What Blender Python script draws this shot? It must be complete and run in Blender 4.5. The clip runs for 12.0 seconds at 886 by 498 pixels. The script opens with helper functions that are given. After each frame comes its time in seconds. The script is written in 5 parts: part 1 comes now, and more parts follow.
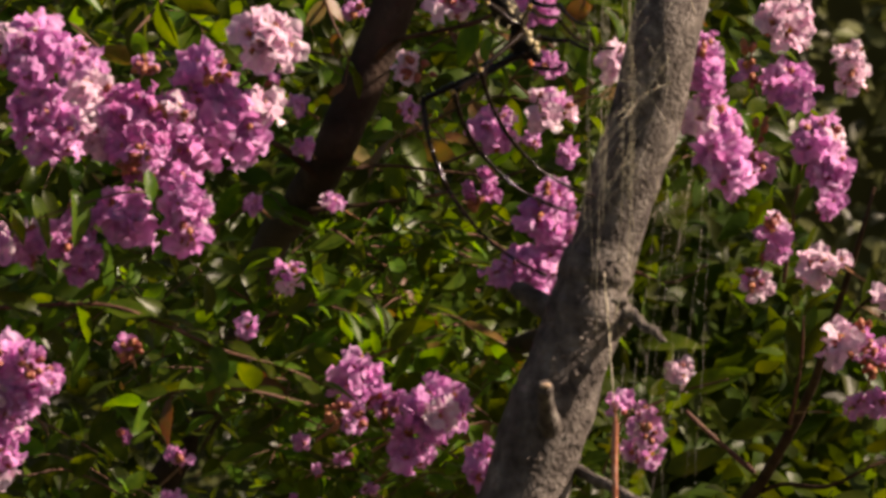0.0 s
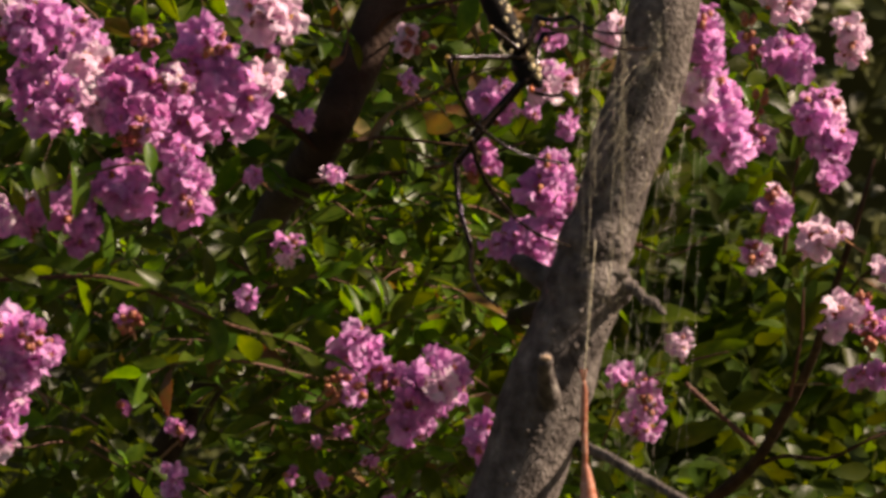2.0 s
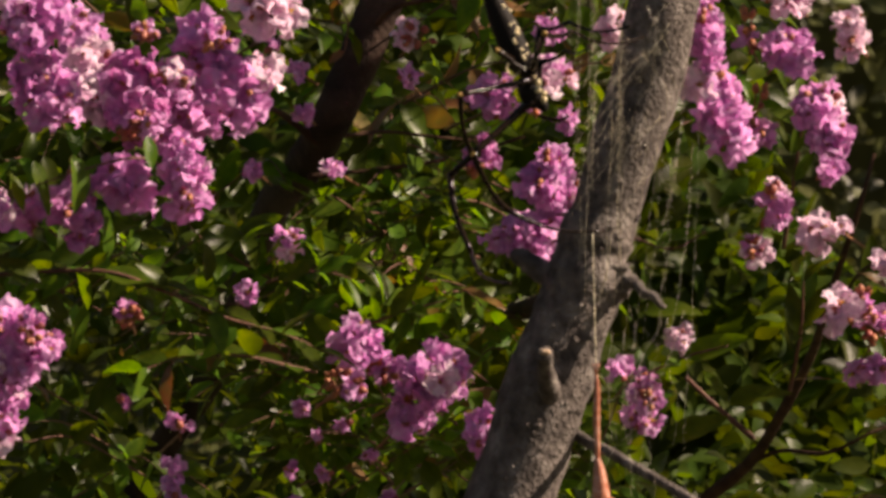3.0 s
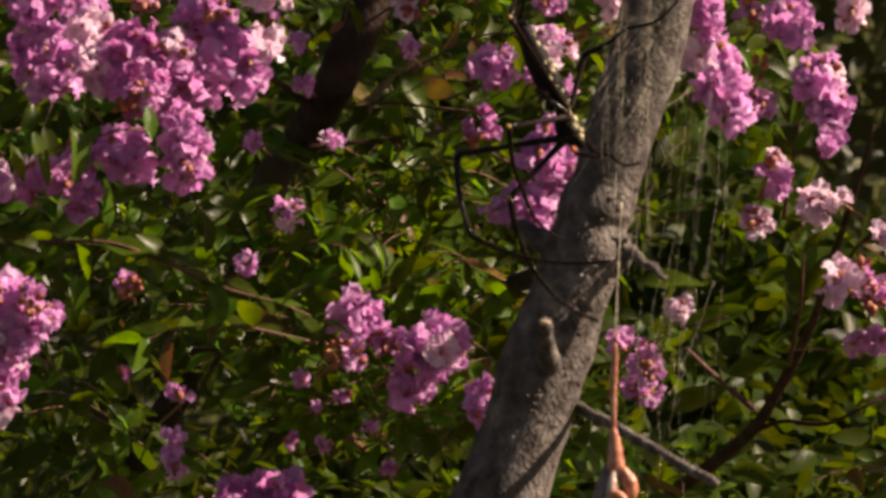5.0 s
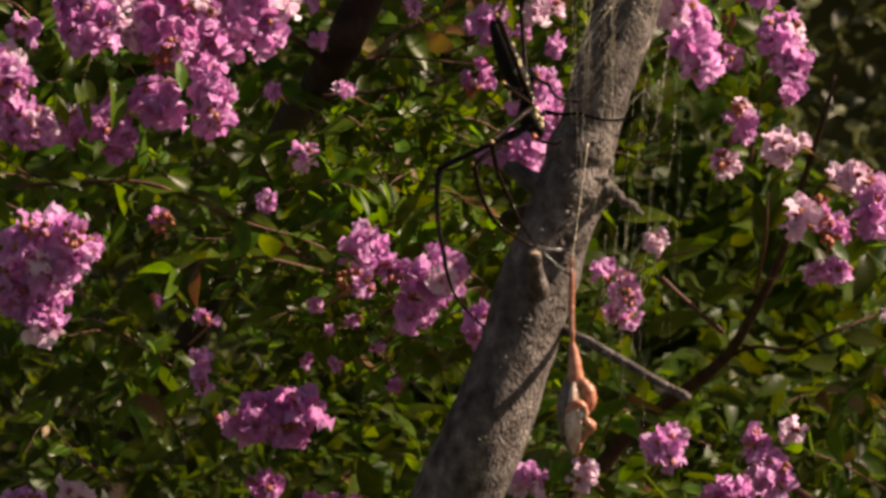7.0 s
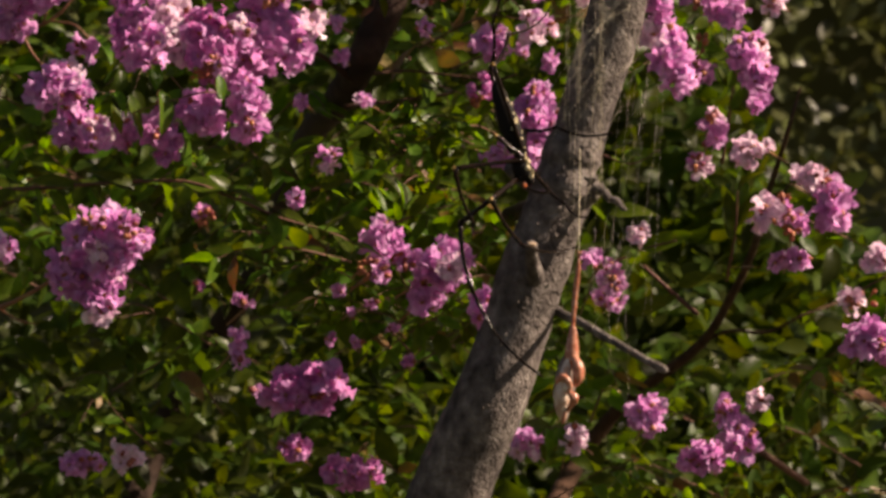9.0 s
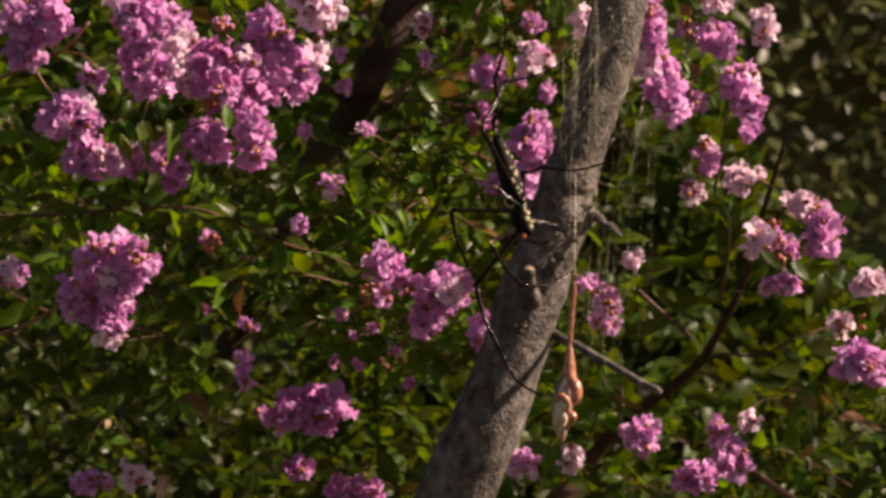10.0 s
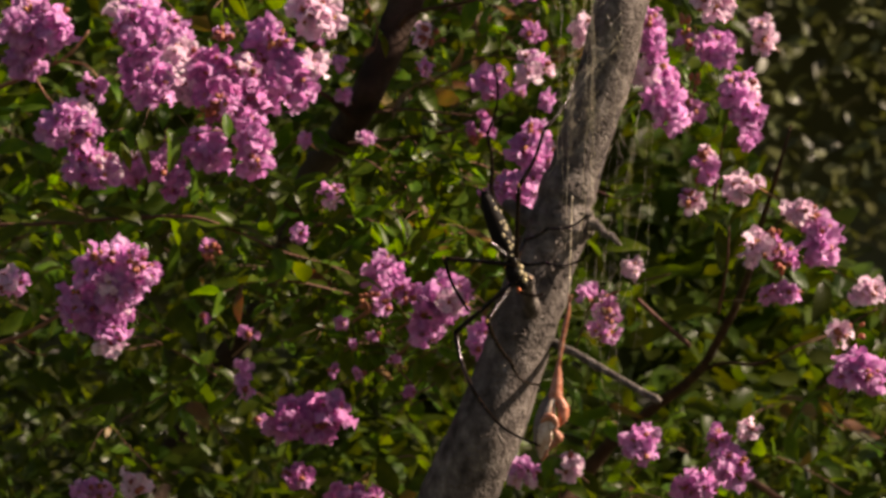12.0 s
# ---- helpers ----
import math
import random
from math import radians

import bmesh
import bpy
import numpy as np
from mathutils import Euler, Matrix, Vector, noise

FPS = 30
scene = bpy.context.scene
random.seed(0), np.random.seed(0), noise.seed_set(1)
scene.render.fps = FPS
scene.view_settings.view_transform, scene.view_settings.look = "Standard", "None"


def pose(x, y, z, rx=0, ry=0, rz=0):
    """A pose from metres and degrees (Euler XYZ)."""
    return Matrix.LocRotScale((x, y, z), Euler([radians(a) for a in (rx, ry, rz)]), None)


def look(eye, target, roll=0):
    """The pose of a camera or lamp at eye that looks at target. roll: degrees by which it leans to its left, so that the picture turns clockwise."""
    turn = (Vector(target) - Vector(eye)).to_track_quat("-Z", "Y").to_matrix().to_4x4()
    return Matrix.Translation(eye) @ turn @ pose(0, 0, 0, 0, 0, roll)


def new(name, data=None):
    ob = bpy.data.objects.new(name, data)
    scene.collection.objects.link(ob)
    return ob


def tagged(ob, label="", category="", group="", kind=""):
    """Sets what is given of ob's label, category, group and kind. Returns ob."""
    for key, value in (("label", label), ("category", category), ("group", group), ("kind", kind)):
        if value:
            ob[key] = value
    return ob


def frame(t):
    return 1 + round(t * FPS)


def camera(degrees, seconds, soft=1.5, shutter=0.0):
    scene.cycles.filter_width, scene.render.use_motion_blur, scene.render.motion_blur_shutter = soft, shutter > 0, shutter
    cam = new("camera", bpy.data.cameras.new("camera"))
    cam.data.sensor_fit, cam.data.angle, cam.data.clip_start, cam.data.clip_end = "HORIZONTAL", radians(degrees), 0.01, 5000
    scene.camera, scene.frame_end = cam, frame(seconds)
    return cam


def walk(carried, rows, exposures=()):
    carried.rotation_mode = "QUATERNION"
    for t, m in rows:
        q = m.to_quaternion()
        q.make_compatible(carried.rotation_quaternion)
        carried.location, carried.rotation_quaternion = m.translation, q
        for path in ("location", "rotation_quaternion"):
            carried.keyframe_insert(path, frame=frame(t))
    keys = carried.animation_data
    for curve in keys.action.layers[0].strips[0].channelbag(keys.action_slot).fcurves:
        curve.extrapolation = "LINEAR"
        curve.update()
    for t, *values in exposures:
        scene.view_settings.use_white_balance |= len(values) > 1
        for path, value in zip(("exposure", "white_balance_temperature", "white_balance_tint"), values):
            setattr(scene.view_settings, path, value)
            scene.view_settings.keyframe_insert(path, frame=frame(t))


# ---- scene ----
# One long lens on a tripod, drawn back along its own line while it tips down and up again.
cam = camera(4.988, 12.0, soft=3.2, shutter=0.5)
# a long lens at middling aperture: the far tree melts, the web stays fairly crisp
cam.data.dof.use_dof = True
cam.data.dof.focus_distance = 5.2
cam.data.dof.aperture_fstop = 72.0
EYE = 1.4
# seconds, metres along the line of sight, degrees to the left, degrees up
ROWS = [
    (0.0, 0.0, 0.0, 0.0),
    (0.5, 0.0, -0.002, -0.0893),
    (1.0, 0.0, -0.0014, -0.1463),
    (1.5, 0.0, 0.0006, -0.1509),
    (2.0, 0.0, 0.0001, -0.1568),
    (2.5, 0.0, 0.0003, -0.1697),
    (3.0, 0.0, -0.0006, -0.1895),
    (3.2, 0.0, 0.0, -0.1993),
    (4.8, 0.0, 0.0, -0.3393),
    (5.0, 0.0, -0.0004, -0.3543),
    (5.5, -0.0479, 0.0001, -0.4327),
    (6.0, -0.1838, 0.0009, -0.5053),
    (6.5, -0.3374, 0.0011, -0.5819),
    (7.0, -0.5017, 0.0014, -0.6614),
    (7.2, -0.5774, 0.001, -0.6917),
    (8.8, -1.1276, 0.0475, -0.6446),
    (9.0, -1.181, 0.0466, -0.6295),
    (9.5, -1.3062, 0.0478, -0.5443),
    (10.0, -1.3355, 0.0455, -0.4721),
    (10.5, -1.3363, 0.0459, -0.4446),
    (11.0, -1.341, 0.0466, -0.43),
    (11.5, -1.3413, 0.0457, -0.4239),
    (12.0, -1.3433, 0.0433, -0.4224),
]
walk(cam, [(t, pose(0, y, EYE, 90 + pitch, 0, yaw)) for t, y, yaw, pitch in ROWS],
     exposures=[(0.0, 0.94, 8000, 24), (12.0, 0.94, 8000, 24)])

# ---- light ----
SUN_DIR = Vector((0.79, 0.01, 0.61)).normalized()  # from the place towards the sun
sun = new("sun", bpy.data.lights.new("sun", "SUN"))
sun.data.energy, sun.data.angle, sun.data.color = 5.0, radians(0.53), (1.0, 0.93, 0.82)
sun.matrix_world = look(SUN_DIR * 20, (0, 0, 0))
world = bpy.data.worlds.new("sky")
scene.world = world
world.use_nodes = True
sky = world.node_tree.nodes.new("ShaderNodeTexSky")
sky.sky_type, sky.sun_disc = "NISHITA", False
sky.sun_elevation = math.asin(SUN_DIR.z)
sky.sun_rotation = math.atan2(SUN_DIR.x, SUN_DIR.y)
world.node_tree.links.new(sky.outputs[0], world.node_tree.nodes["Background"].inputs[0])
world.node_tree.nodes["Background"].inputs[1].default_value = 0.035

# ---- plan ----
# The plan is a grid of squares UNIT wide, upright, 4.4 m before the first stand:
# u to the right, v down. spot() gives the place d metres out behind a square of it.
UNIT, PLANE, STAND = 4.4 / 18000, 4.4, -0.65


def spot(u, v, d=PLANE):
    k = (d - STAND) / (PLANE - STAND)
    return Vector(((u - 784) * UNIT * k, d, EYE - (v - 441) * UNIT * k))


rng = random.Random(7)


# ---- materials ----
def material(name, colours, scale=80.0, rough=0.6, bump=0.3, bump_scale=400.0, vary=0.0, through_light=0.0,
             glow=None, stretch=(1, 1, 1), spec=0.5, island=False, hue=0.0, metal=0.0, depth=0.001, stain=None):
    """colours: stops of a ramp over a noise. vary: how much single pieces differ. through_light: share of light let through."""
    m = bpy.data.materials.new(name)
    m.use_nodes = True
    nt = m.node_tree
    n, link = nt.nodes, nt.links.new
    bsdf, out = n["Principled BSDF"], n["Material Output"]
    co = n.new("ShaderNodeTexCoord")
    mp = n.new("ShaderNodeMapping")
    mp.inputs["Scale"].default_value = stretch
    link(co.outputs["Object"], mp.inputs[0])
    coarse = n.new("ShaderNodeTexNoise")
    coarse.inputs["Scale"].default_value, coarse.inputs["Detail"].default_value = scale, 6
    link(mp.outputs[0], coarse.inputs["Vector"])
    ramp = n.new("ShaderNodeValToRGB")
    el = ramp.color_ramp.elements
    while len(el) < len(colours):
        el.new(0.5)
    for i, c in enumerate(colours):
        el[i].position = 0.3 + 0.4 * i / max(1, len(colours) - 1)
        el[i].color = (*c, 1)
    link(coarse.outputs["Fac"], ramp.inputs[0])
    colour = ramp.outputs[0]
    if stain:
        blotch, level, mul = n.new("ShaderNodeTexNoise"), n.new("ShaderNodeMapRange"), n.new("ShaderNodeMix")
        blotch.inputs["Scale"].default_value, blotch.inputs["Detail"].default_value = stain[0], 4
        link(co.outputs["Object"], blotch.inputs["Vector"])
        level.inputs["From Min"].default_value, level.inputs["From Max"].default_value = 0.38, 0.6
        level.inputs["To Min"].default_value, level.inputs["To Max"].default_value = 1 - stain[1], 1.1
        link(blotch.outputs["Fac"], level.inputs["Value"])
        mul.data_type, mul.blend_type = "RGBA", "MULTIPLY"
        mul.inputs["Factor"].default_value = 1.0
        link(colour, mul.inputs["A"])
        link(level.outputs[0], mul.inputs["B"])
        colour = mul.outputs["Result"]
    if vary or hue:
        if island:
            rnd = n.new("ShaderNodeNewGeometry").outputs["Random Per Island"]
        else:
            rnd = n.new("ShaderNodeObjectInfo").outputs["Random"]
        hsv = n.new("ShaderNodeHueSaturation")
        for socket, mid, span in (("Value", 1.0, vary), ("Hue", 0.5, hue)):
            mr = n.new("ShaderNodeMapRange")
            mr.inputs["To Min"].default_value, mr.inputs["To Max"].default_value = mid - span, mid + span
            link(rnd, mr.inputs["Value"])
            link(mr.outputs[0], hsv.inputs[socket])
        link(colour, hsv.inputs["Color"])
        colour = hsv.outputs[0]
    link(colour, bsdf.inputs["Base Color"])
    bsdf.inputs["Roughness"].default_value = rough
    bsdf.inputs["Specular IOR Level"].default_value = spec
    bsdf.inputs["Metallic"].default_value = metal
    if bump:
        fine = n.new("ShaderNodeTexNoise")
        fine.inputs["Scale"].default_value, fine.inputs["Detail"].default_value = bump_scale, 5
        link(mp.outputs[0], fine.inputs["Vector"])
        bp = n.new("ShaderNodeBump")
        bp.inputs["Strength"].default_value, bp.inputs["Distance"].default_value = bump, depth
        link(fine.outputs["Fac"], bp.inputs["Height"])
        link(bp.outputs[0], bsdf.inputs["Normal"])
    if through_light:
        tr, mix = n.new("ShaderNodeBsdfTranslucent"), n.new("ShaderNodeMixShader")
        tint = n.new("ShaderNodeMix")
        tint.data_type, tint.blend_type = "RGBA", "MULTIPLY"
        tint.inputs["Factor"].default_value = 1.0
        link(colour, tint.inputs["A"])
        tint.inputs["B"].default_value = (*(glow or (1, 1, 1)), 1)
        link(tint.outputs["Result"], tr.inputs["Color"])
        mix.inputs[0].default_value = through_light
        link(bsdf.outputs[0], mix.inputs[1])
        link(tr.outputs[0], mix.inputs[2])
        link(mix.outputs[0], out.inputs["Surface"])
    return m


PETAL = material("petal", [(0.60, 0.21, 0.51), (0.73, 0.36, 0.67), (0.86, 0.58, 0.83)], 1.6, 0.6, 0.35, 6, 0.17, 0.5, (1.0, 0.80, 0.95), island=True, hue=0.012, spec=0.35)
# deeper pink: the shade on the dimmer blossoms is put into the petal colour
PETAL_DEEP_SHADED = material("petal_deep_shaded", [(0.50, 0.13, 0.38), (0.63, 0.25, 0.54), (0.75, 0.40, 0.69)], 1.6, 0.6, 0.6, 9, 0.17, 0.45, (1.0, 0.75, 0.9), island=True, hue=0.012, spec=0.3)
PETAL_PALE = material("petal_pale", [(0.78, 0.48, 0.66), (0.88, 0.68, 0.80), (0.90, 0.80, 0.85)], 1.6, 0.6, 0.6, 9, 0.12, 0.45, (1.0, 0.88, 0.95), island=True, hue=0.01, spec=0.35)
STAMEN = material("stamen", [(0.55, 0.28, 0.03), (0.75, 0.45, 0.06)], 300, 0.6, 0)
CALYX = material("calyx", [(0.22, 0.05, 0.027), (0.33, 0.095, 0.04), (0.32, 0.16, 0.055)], 1.5, 0.5, 0.2, 12, 0.25, hue=0.02)
STALK = material("stalk", [(0.14, 0.05, 0.025), (0.26, 0.115, 0.045)], 160, 0.55, 0.3, 900)
LEAF = material("leaf", [(0.030, 0.058, 0.007), (0.054, 0.099, 0.009), (0.093, 0.134, 0.012)], 2.5, 0.32, 0.15, 14, 0.5, 0.45, (2.5, 2.2, 0.25), hue=0.028, spec=0.15)
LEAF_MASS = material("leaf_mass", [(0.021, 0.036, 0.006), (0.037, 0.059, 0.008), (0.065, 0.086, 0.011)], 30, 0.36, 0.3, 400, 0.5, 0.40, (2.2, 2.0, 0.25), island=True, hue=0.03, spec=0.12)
LEAF_TURNED = material("leaf_turned", [(0.12, 0.04, 0.015), (0.17, 0.09, 0.02), (0.10, 0.10, 0.02)], 2.5, 0.45, 0.3, 14, 0.3, 0.3, (1.4, 1.2, 0.5), hue=0.03)
LEAF_FAR = material("leaf_far", [(0.058, 0.068, 0.021), (0.092, 0.102, 0.032), (0.14, 0.145, 0.05)], 5, 0.42, 0.2, 60, 0.45, 0.2, (1.3, 1.3, 0.5), island=True, hue=0.02)
BARK = material("bark", [(0.046, 0.037, 0.032), (0.100, 0.083, 0.072), (0.152, 0.130, 0.114), (0.25, 0.222, 0.195)], 150, 0.82, 0.9, 560, stretch=(1, 1, 0.8), spec=0.25, depth=0.003, stain=(30, 0.3))
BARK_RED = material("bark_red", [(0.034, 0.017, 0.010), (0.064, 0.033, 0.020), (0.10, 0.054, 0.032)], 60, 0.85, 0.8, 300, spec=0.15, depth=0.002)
# bark of the rear limbs, with their shade painted into the dark brown
BARK_SHADED = material("bark_shaded", [(0.020, 0.012, 0.009), (0.040, 0.024, 0.017), (0.068, 0.042, 0.030)], 60, 0.85, 0.8, 300, spec=0.2, depth=0.002)
CUT_WOOD = material("cut_wood", [(0.30, 0.20, 0.12), (0.45, 0.33, 0.22)], 200, 0.8, 0.4, 700)
TWIG = material("twig", [(0.07, 0.03, 0.02), (0.15, 0.07, 0.04)], 120, 0.7, 0.5, 600, spec=0.3)
SPIDER = material("spider_black", [(0.004, 0.0035, 0.003), (0.012, 0.009, 0.007)], 700, 0.62, 0.4, 3000, spec=0.12, depth=0.0002)
SPIDER_LEG = material("spider_leg", [(0.004, 0.0022, 0.0014), (0.016, 0.009, 0.005)], 500, 0.17, 0.25, 3000, depth=0.0002, spec=0.16)
JOINT = material("spider_yellow", [(0.22, 0.12, 0.02), (0.40, 0.25, 0.06)], 900, 0.4, 0)
CREAM = material("spider_cream", [(0.42, 0.33, 0.16), (0.68, 0.60, 0.38)], 900, 0.4, 0)
RED = material("spider_red", [(0.45, 0.08, 0.02), (0.60, 0.16, 0.03)], 900, 0.35, 0)
SILK = material("silk", [(0.78, 0.66, 0.40), (0.92, 0.86, 0.66)], 300, 0.25, 0, spec=1.0)
FROG_PINK = material("frog_pink", [(0.32, 0.095, 0.048), (0.47, 0.185, 0.11), (0.57, 0.32, 0.23)], 300, 0.22, 0.5, 900, depth=0.0006)
FROG_BACK = material("frog_back", [(0.065, 0.045, 0.036), (0.125, 0.092, 0.076), (0.21, 0.155, 0.125)], 260, 0.34, 0.5, 900, depth=0.0006)
FROG_BELLY = material("frog_belly", [(0.36, 0.19, 0.12), (0.60, 0.47, 0.37), (0.72, 0.64, 0.55)], 220, 0.22, 0.5, 900, depth=0.0006)
SOIL = material("soil", [(0.028, 0.020, 0.012), (0.045, 0.042, 0.016), (0.026, 0.042, 0.010)], 3, 0.95, 0.6, 40, depth=0.02)


# ---- mesh helpers ----
def part(name, bm, mat, parent=None, label="", smooth=True):
    """Links a bmesh, or a finished mesh, as one object under a thing or a part."""
    if isinstance(bm, bpy.types.Mesh):
        data = bm
    else:
        data = bpy.data.meshes.new(name)
        bm.to_mesh(data)
        bm.free()
        for m in mat if isinstance(mat, (list, tuple)) else [mat]:
            data.materials.append(m)
        if smooth:
            data.shade_smooth()
    ob = new(name, data)
    ob.parent = parent
    return tagged(ob, label)


def thing(name, place, label, category, group="", kind=""):
    """An Empty at the base of a thing."""
    ob = tagged(new(name), label, category, group, kind)
    ob.empty_display_size = 0.02
    ob.location = place
    return ob


def curve_points(points, steps):
    """A smooth line (Catmull-Rom) through points of any dimension."""
    p = [np.array(q, float) for q in points]
    p = [2 * p[0] - p[1]] + p + [2 * p[-1] - p[-2]]
    out = []
    for i in range(1, len(p) - 2):
        for k in range(steps):
            s = k / steps
            a, b, c, d = p[i - 1], p[i], p[i + 1], p[i + 2]
            out.append(0.5 * (2 * b + (c - a) * s + (2 * a - 5 * b + 4 * c - d) * s * s + (3 * b - a - 3 * c + d) * s ** 3))
    return out + [p[-2]]


def tube(bm, points, radii, sides=8, rough=0.0, freq=60.0, slot=0, flat=1.0, cap=True):
    """A tube along points with a radius at each; rough: uneven surface, as a share of the radius."""
    pts = [Vector(p) for p in points]
    rings, side = [], None
    for i, p in enumerate(pts):
        along = (pts[min(i + 1, len(pts) - 1)] - pts[max(i - 1, 0)]).normalized()
        if side is None:
            side = along.orthogonal().normalized()
        side = (side - along * side.dot(along)).normalized()
        over = along.cross(side)
        ring = []
        for k in range(sides):
            a = 2 * math.pi * k / sides
            way = side * math.cos(a) + over * math.sin(a) * flat
            r = radii[i]
            if rough:
                r *= 1 + rough * (noise.noise(p * freq + way * 1.3) + 0.5 * noise.noise(p * freq * 2.7 + way * 2.9))
            ring.append(bm.verts.new(p + way * r))
        rings.append(ring)
    for a, b in zip(rings, rings[1:]):
        for k in range(sides):
            bm.faces.new((a[k], a[(k + 1) % sides], b[(k + 1) % sides], b[k])).material_index = slot
    if cap:
        bm.faces.new(rings[0][::-1]).material_index = slot
        bm.faces.new(rings[-1]).material_index = slot
    return bm


def ball(bm, centre, size, sides=10, rings=7, slot=0, turn=None, rough=0.0, freq=300.0):
    """An egg-shaped body: size holds its three half-lengths."""
    m = Matrix.Translation(centre) @ (turn or Matrix()) @ Matrix.Diagonal((*size, 1))
    made = bmesh.ops.create_uvsphere(bm, u_segments=sides, v_segments=rings, radius=1, matrix=m)["verts"]
    for v in made:
        if rough:
            v.co += (v.co - Vector(centre)) * rough * noise.noise(v.co * freq)
        for f in v.link_faces:
            f.material_index = slot
    return bm


def frame_of(along, normal):
    """A turn whose y axis runs along, and whose z axis is as near as can be to normal."""
    y = Vector(along).normalized()
    z = Vector(normal) - y * y.dot(Vector(normal))
    z = z.normalized() if z.length > 1e-4 else y.orthogonal().normalized()
    x = y.cross(z)
    return Matrix((x, y, z)).transposed().to_4x4()


# ---- ground and distance ----
def ground():
    bm = bmesh.new()
    n, size = 60, 400.0
    rows = []
    for i in range(n + 1):
        row = []
        for k in range(n + 1):
            x = size * (2 * i / n - 1) ** 3
            y = size * (2 * k / n - 1) ** 3 + 4.5
            row.append(bm.verts.new((x, y, 0.05 * noise.noise(Vector((x, y, 0)) * 0.6) - 0.03)))
        rows.append(row)
    for i in range(n):
        for k in range(n):
            bm.faces.new((rows[i][k], rows[i + 1][k], rows[i + 1][k + 1], rows[i][k + 1]))
    tagged(part("ground", bm, SOIL), "dry garden soil with patches of short grass", "ground", kind="structure")


ground()


def leaf_shape(seed, wide=0.22, bend=0.20, fold=0.3, tip=0.8):
    """A leaf one long, stalk at the origin, along +y, with its face up."""
    r = random.Random(seed)
    bend, fold, skew = bend * r.uniform(-0.4, 1.7), fold * r.uniform(0.4, 1.5), r.uniform(-0.05, 0.05)
    verts, faces, steps = [], [], 7
    for i in range(steps + 1):
        s = i / steps
        w = wide * math.sin(math.pi * s ** tip) ** 0.8 + 0.004
        wave = 0.025 * math.sin(7 * s + seed)
        z = -bend * s * s
        x = skew * math.sin(math.pi * s)
        verts += [(x - w, s, z + w * fold + wave), (x, s, z), (x + w, s, z + w * fold - wave)]
    for i in range(steps):
        for k in range(2):
            a = 3 * i + k
            faces.append((a, a + 1, a + 4, a + 3))
    return np.array(verts), faces


LEAF_SHAPES = [leaf_shape(i) for i in range(8)]


def leaf_mass(name, count, place, long, mat, label, category, seed, facing=(0.3, -0.5, 0.8), parent=None):
    """Very many leaves as one mesh. place(r): a random position."""
    r = random.Random(seed)
    verts, faces = [], []
    for i in range(count):
        shape, quads = LEAF_SHAPES[r.randrange(8)]
        p = place(r)
        way = Vector((r.gauss(0, 1), r.gauss(0, 0.7), r.gauss(-0.35, 0.6)))
        up = Vector(facing) + Vector((r.gauss(0, 0.7), r.gauss(0, 0.7), r.gauss(0, 0.5)))
        m = np.array(frame_of(way, up))[:3, :3] * (long * r.uniform(0.6, 1.25))
        base = 24 * i
        verts.append(shape @ m.T + np.array(p))
        faces += [tuple(base + k for k in q) for q in quads]
    data = bpy.data.meshes.new(name)
    data.from_pydata(np.concatenate(verts).tolist(), [], faces)
    data.materials.append(mat)
    data.shade_smooth()
    return tagged(part(name, data, mat, parent), label, category, kind="stuff")


# far dark tree behind the shrub, and a hedge that closes the view
def far_place(r):
    x, z = r.uniform(-1.5, 1.9), r.uniform(0.4, 2.4)
    return x, 10.5 + 0.7 * noise.noise(Vector((x * 1.7, 0, z * 1.7))) + r.uniform(-0.25, 0.6), z


leaf_mass("far_foliage", 34000, far_place, 0.030, LEAF_FAR, "dull olive foliage of a tree far behind the shrub", "foliage", 3)


def hedge():
    bm = bmesh.new()
    rows = []
    for i in range(61):
        row = []
        for k in range(31):
            x, z = -8 + 16 * i / 60, 3.6 * k / 30
            row.append(bm.verts.new((x, 11.6 + 0.5 * noise.noise(Vector((x * 2, 0, z * 2))), z)))
        rows.append(row)
    for i in range(60):
        for k in range(30):
            bm.faces.new((rows[i][k], rows[i + 1][k], rows[i + 1][k + 1], rows[i][k + 1]))
    ob = part("backdrop_hedge", bm, LEAF_FAR)
    ob.modifiers.new("thick", "SOLIDIFY").thickness = 0.5
    tagged(ob, "dense dark hedge closing the garden behind", "hedge", kind="structure")


hedge()


# ---- trunk and limbs ----
def line(rows, steps=6):
    """rows of u, v, d, radius in plan squares: places and radii of a limb."""
    pts = curve_points([(*spot(u, v, d), w * UNIT) for u, v, d, w in rows], steps)
    return [p[:3] for p in pts], [max(p[3], 0.0003) for p in pts]


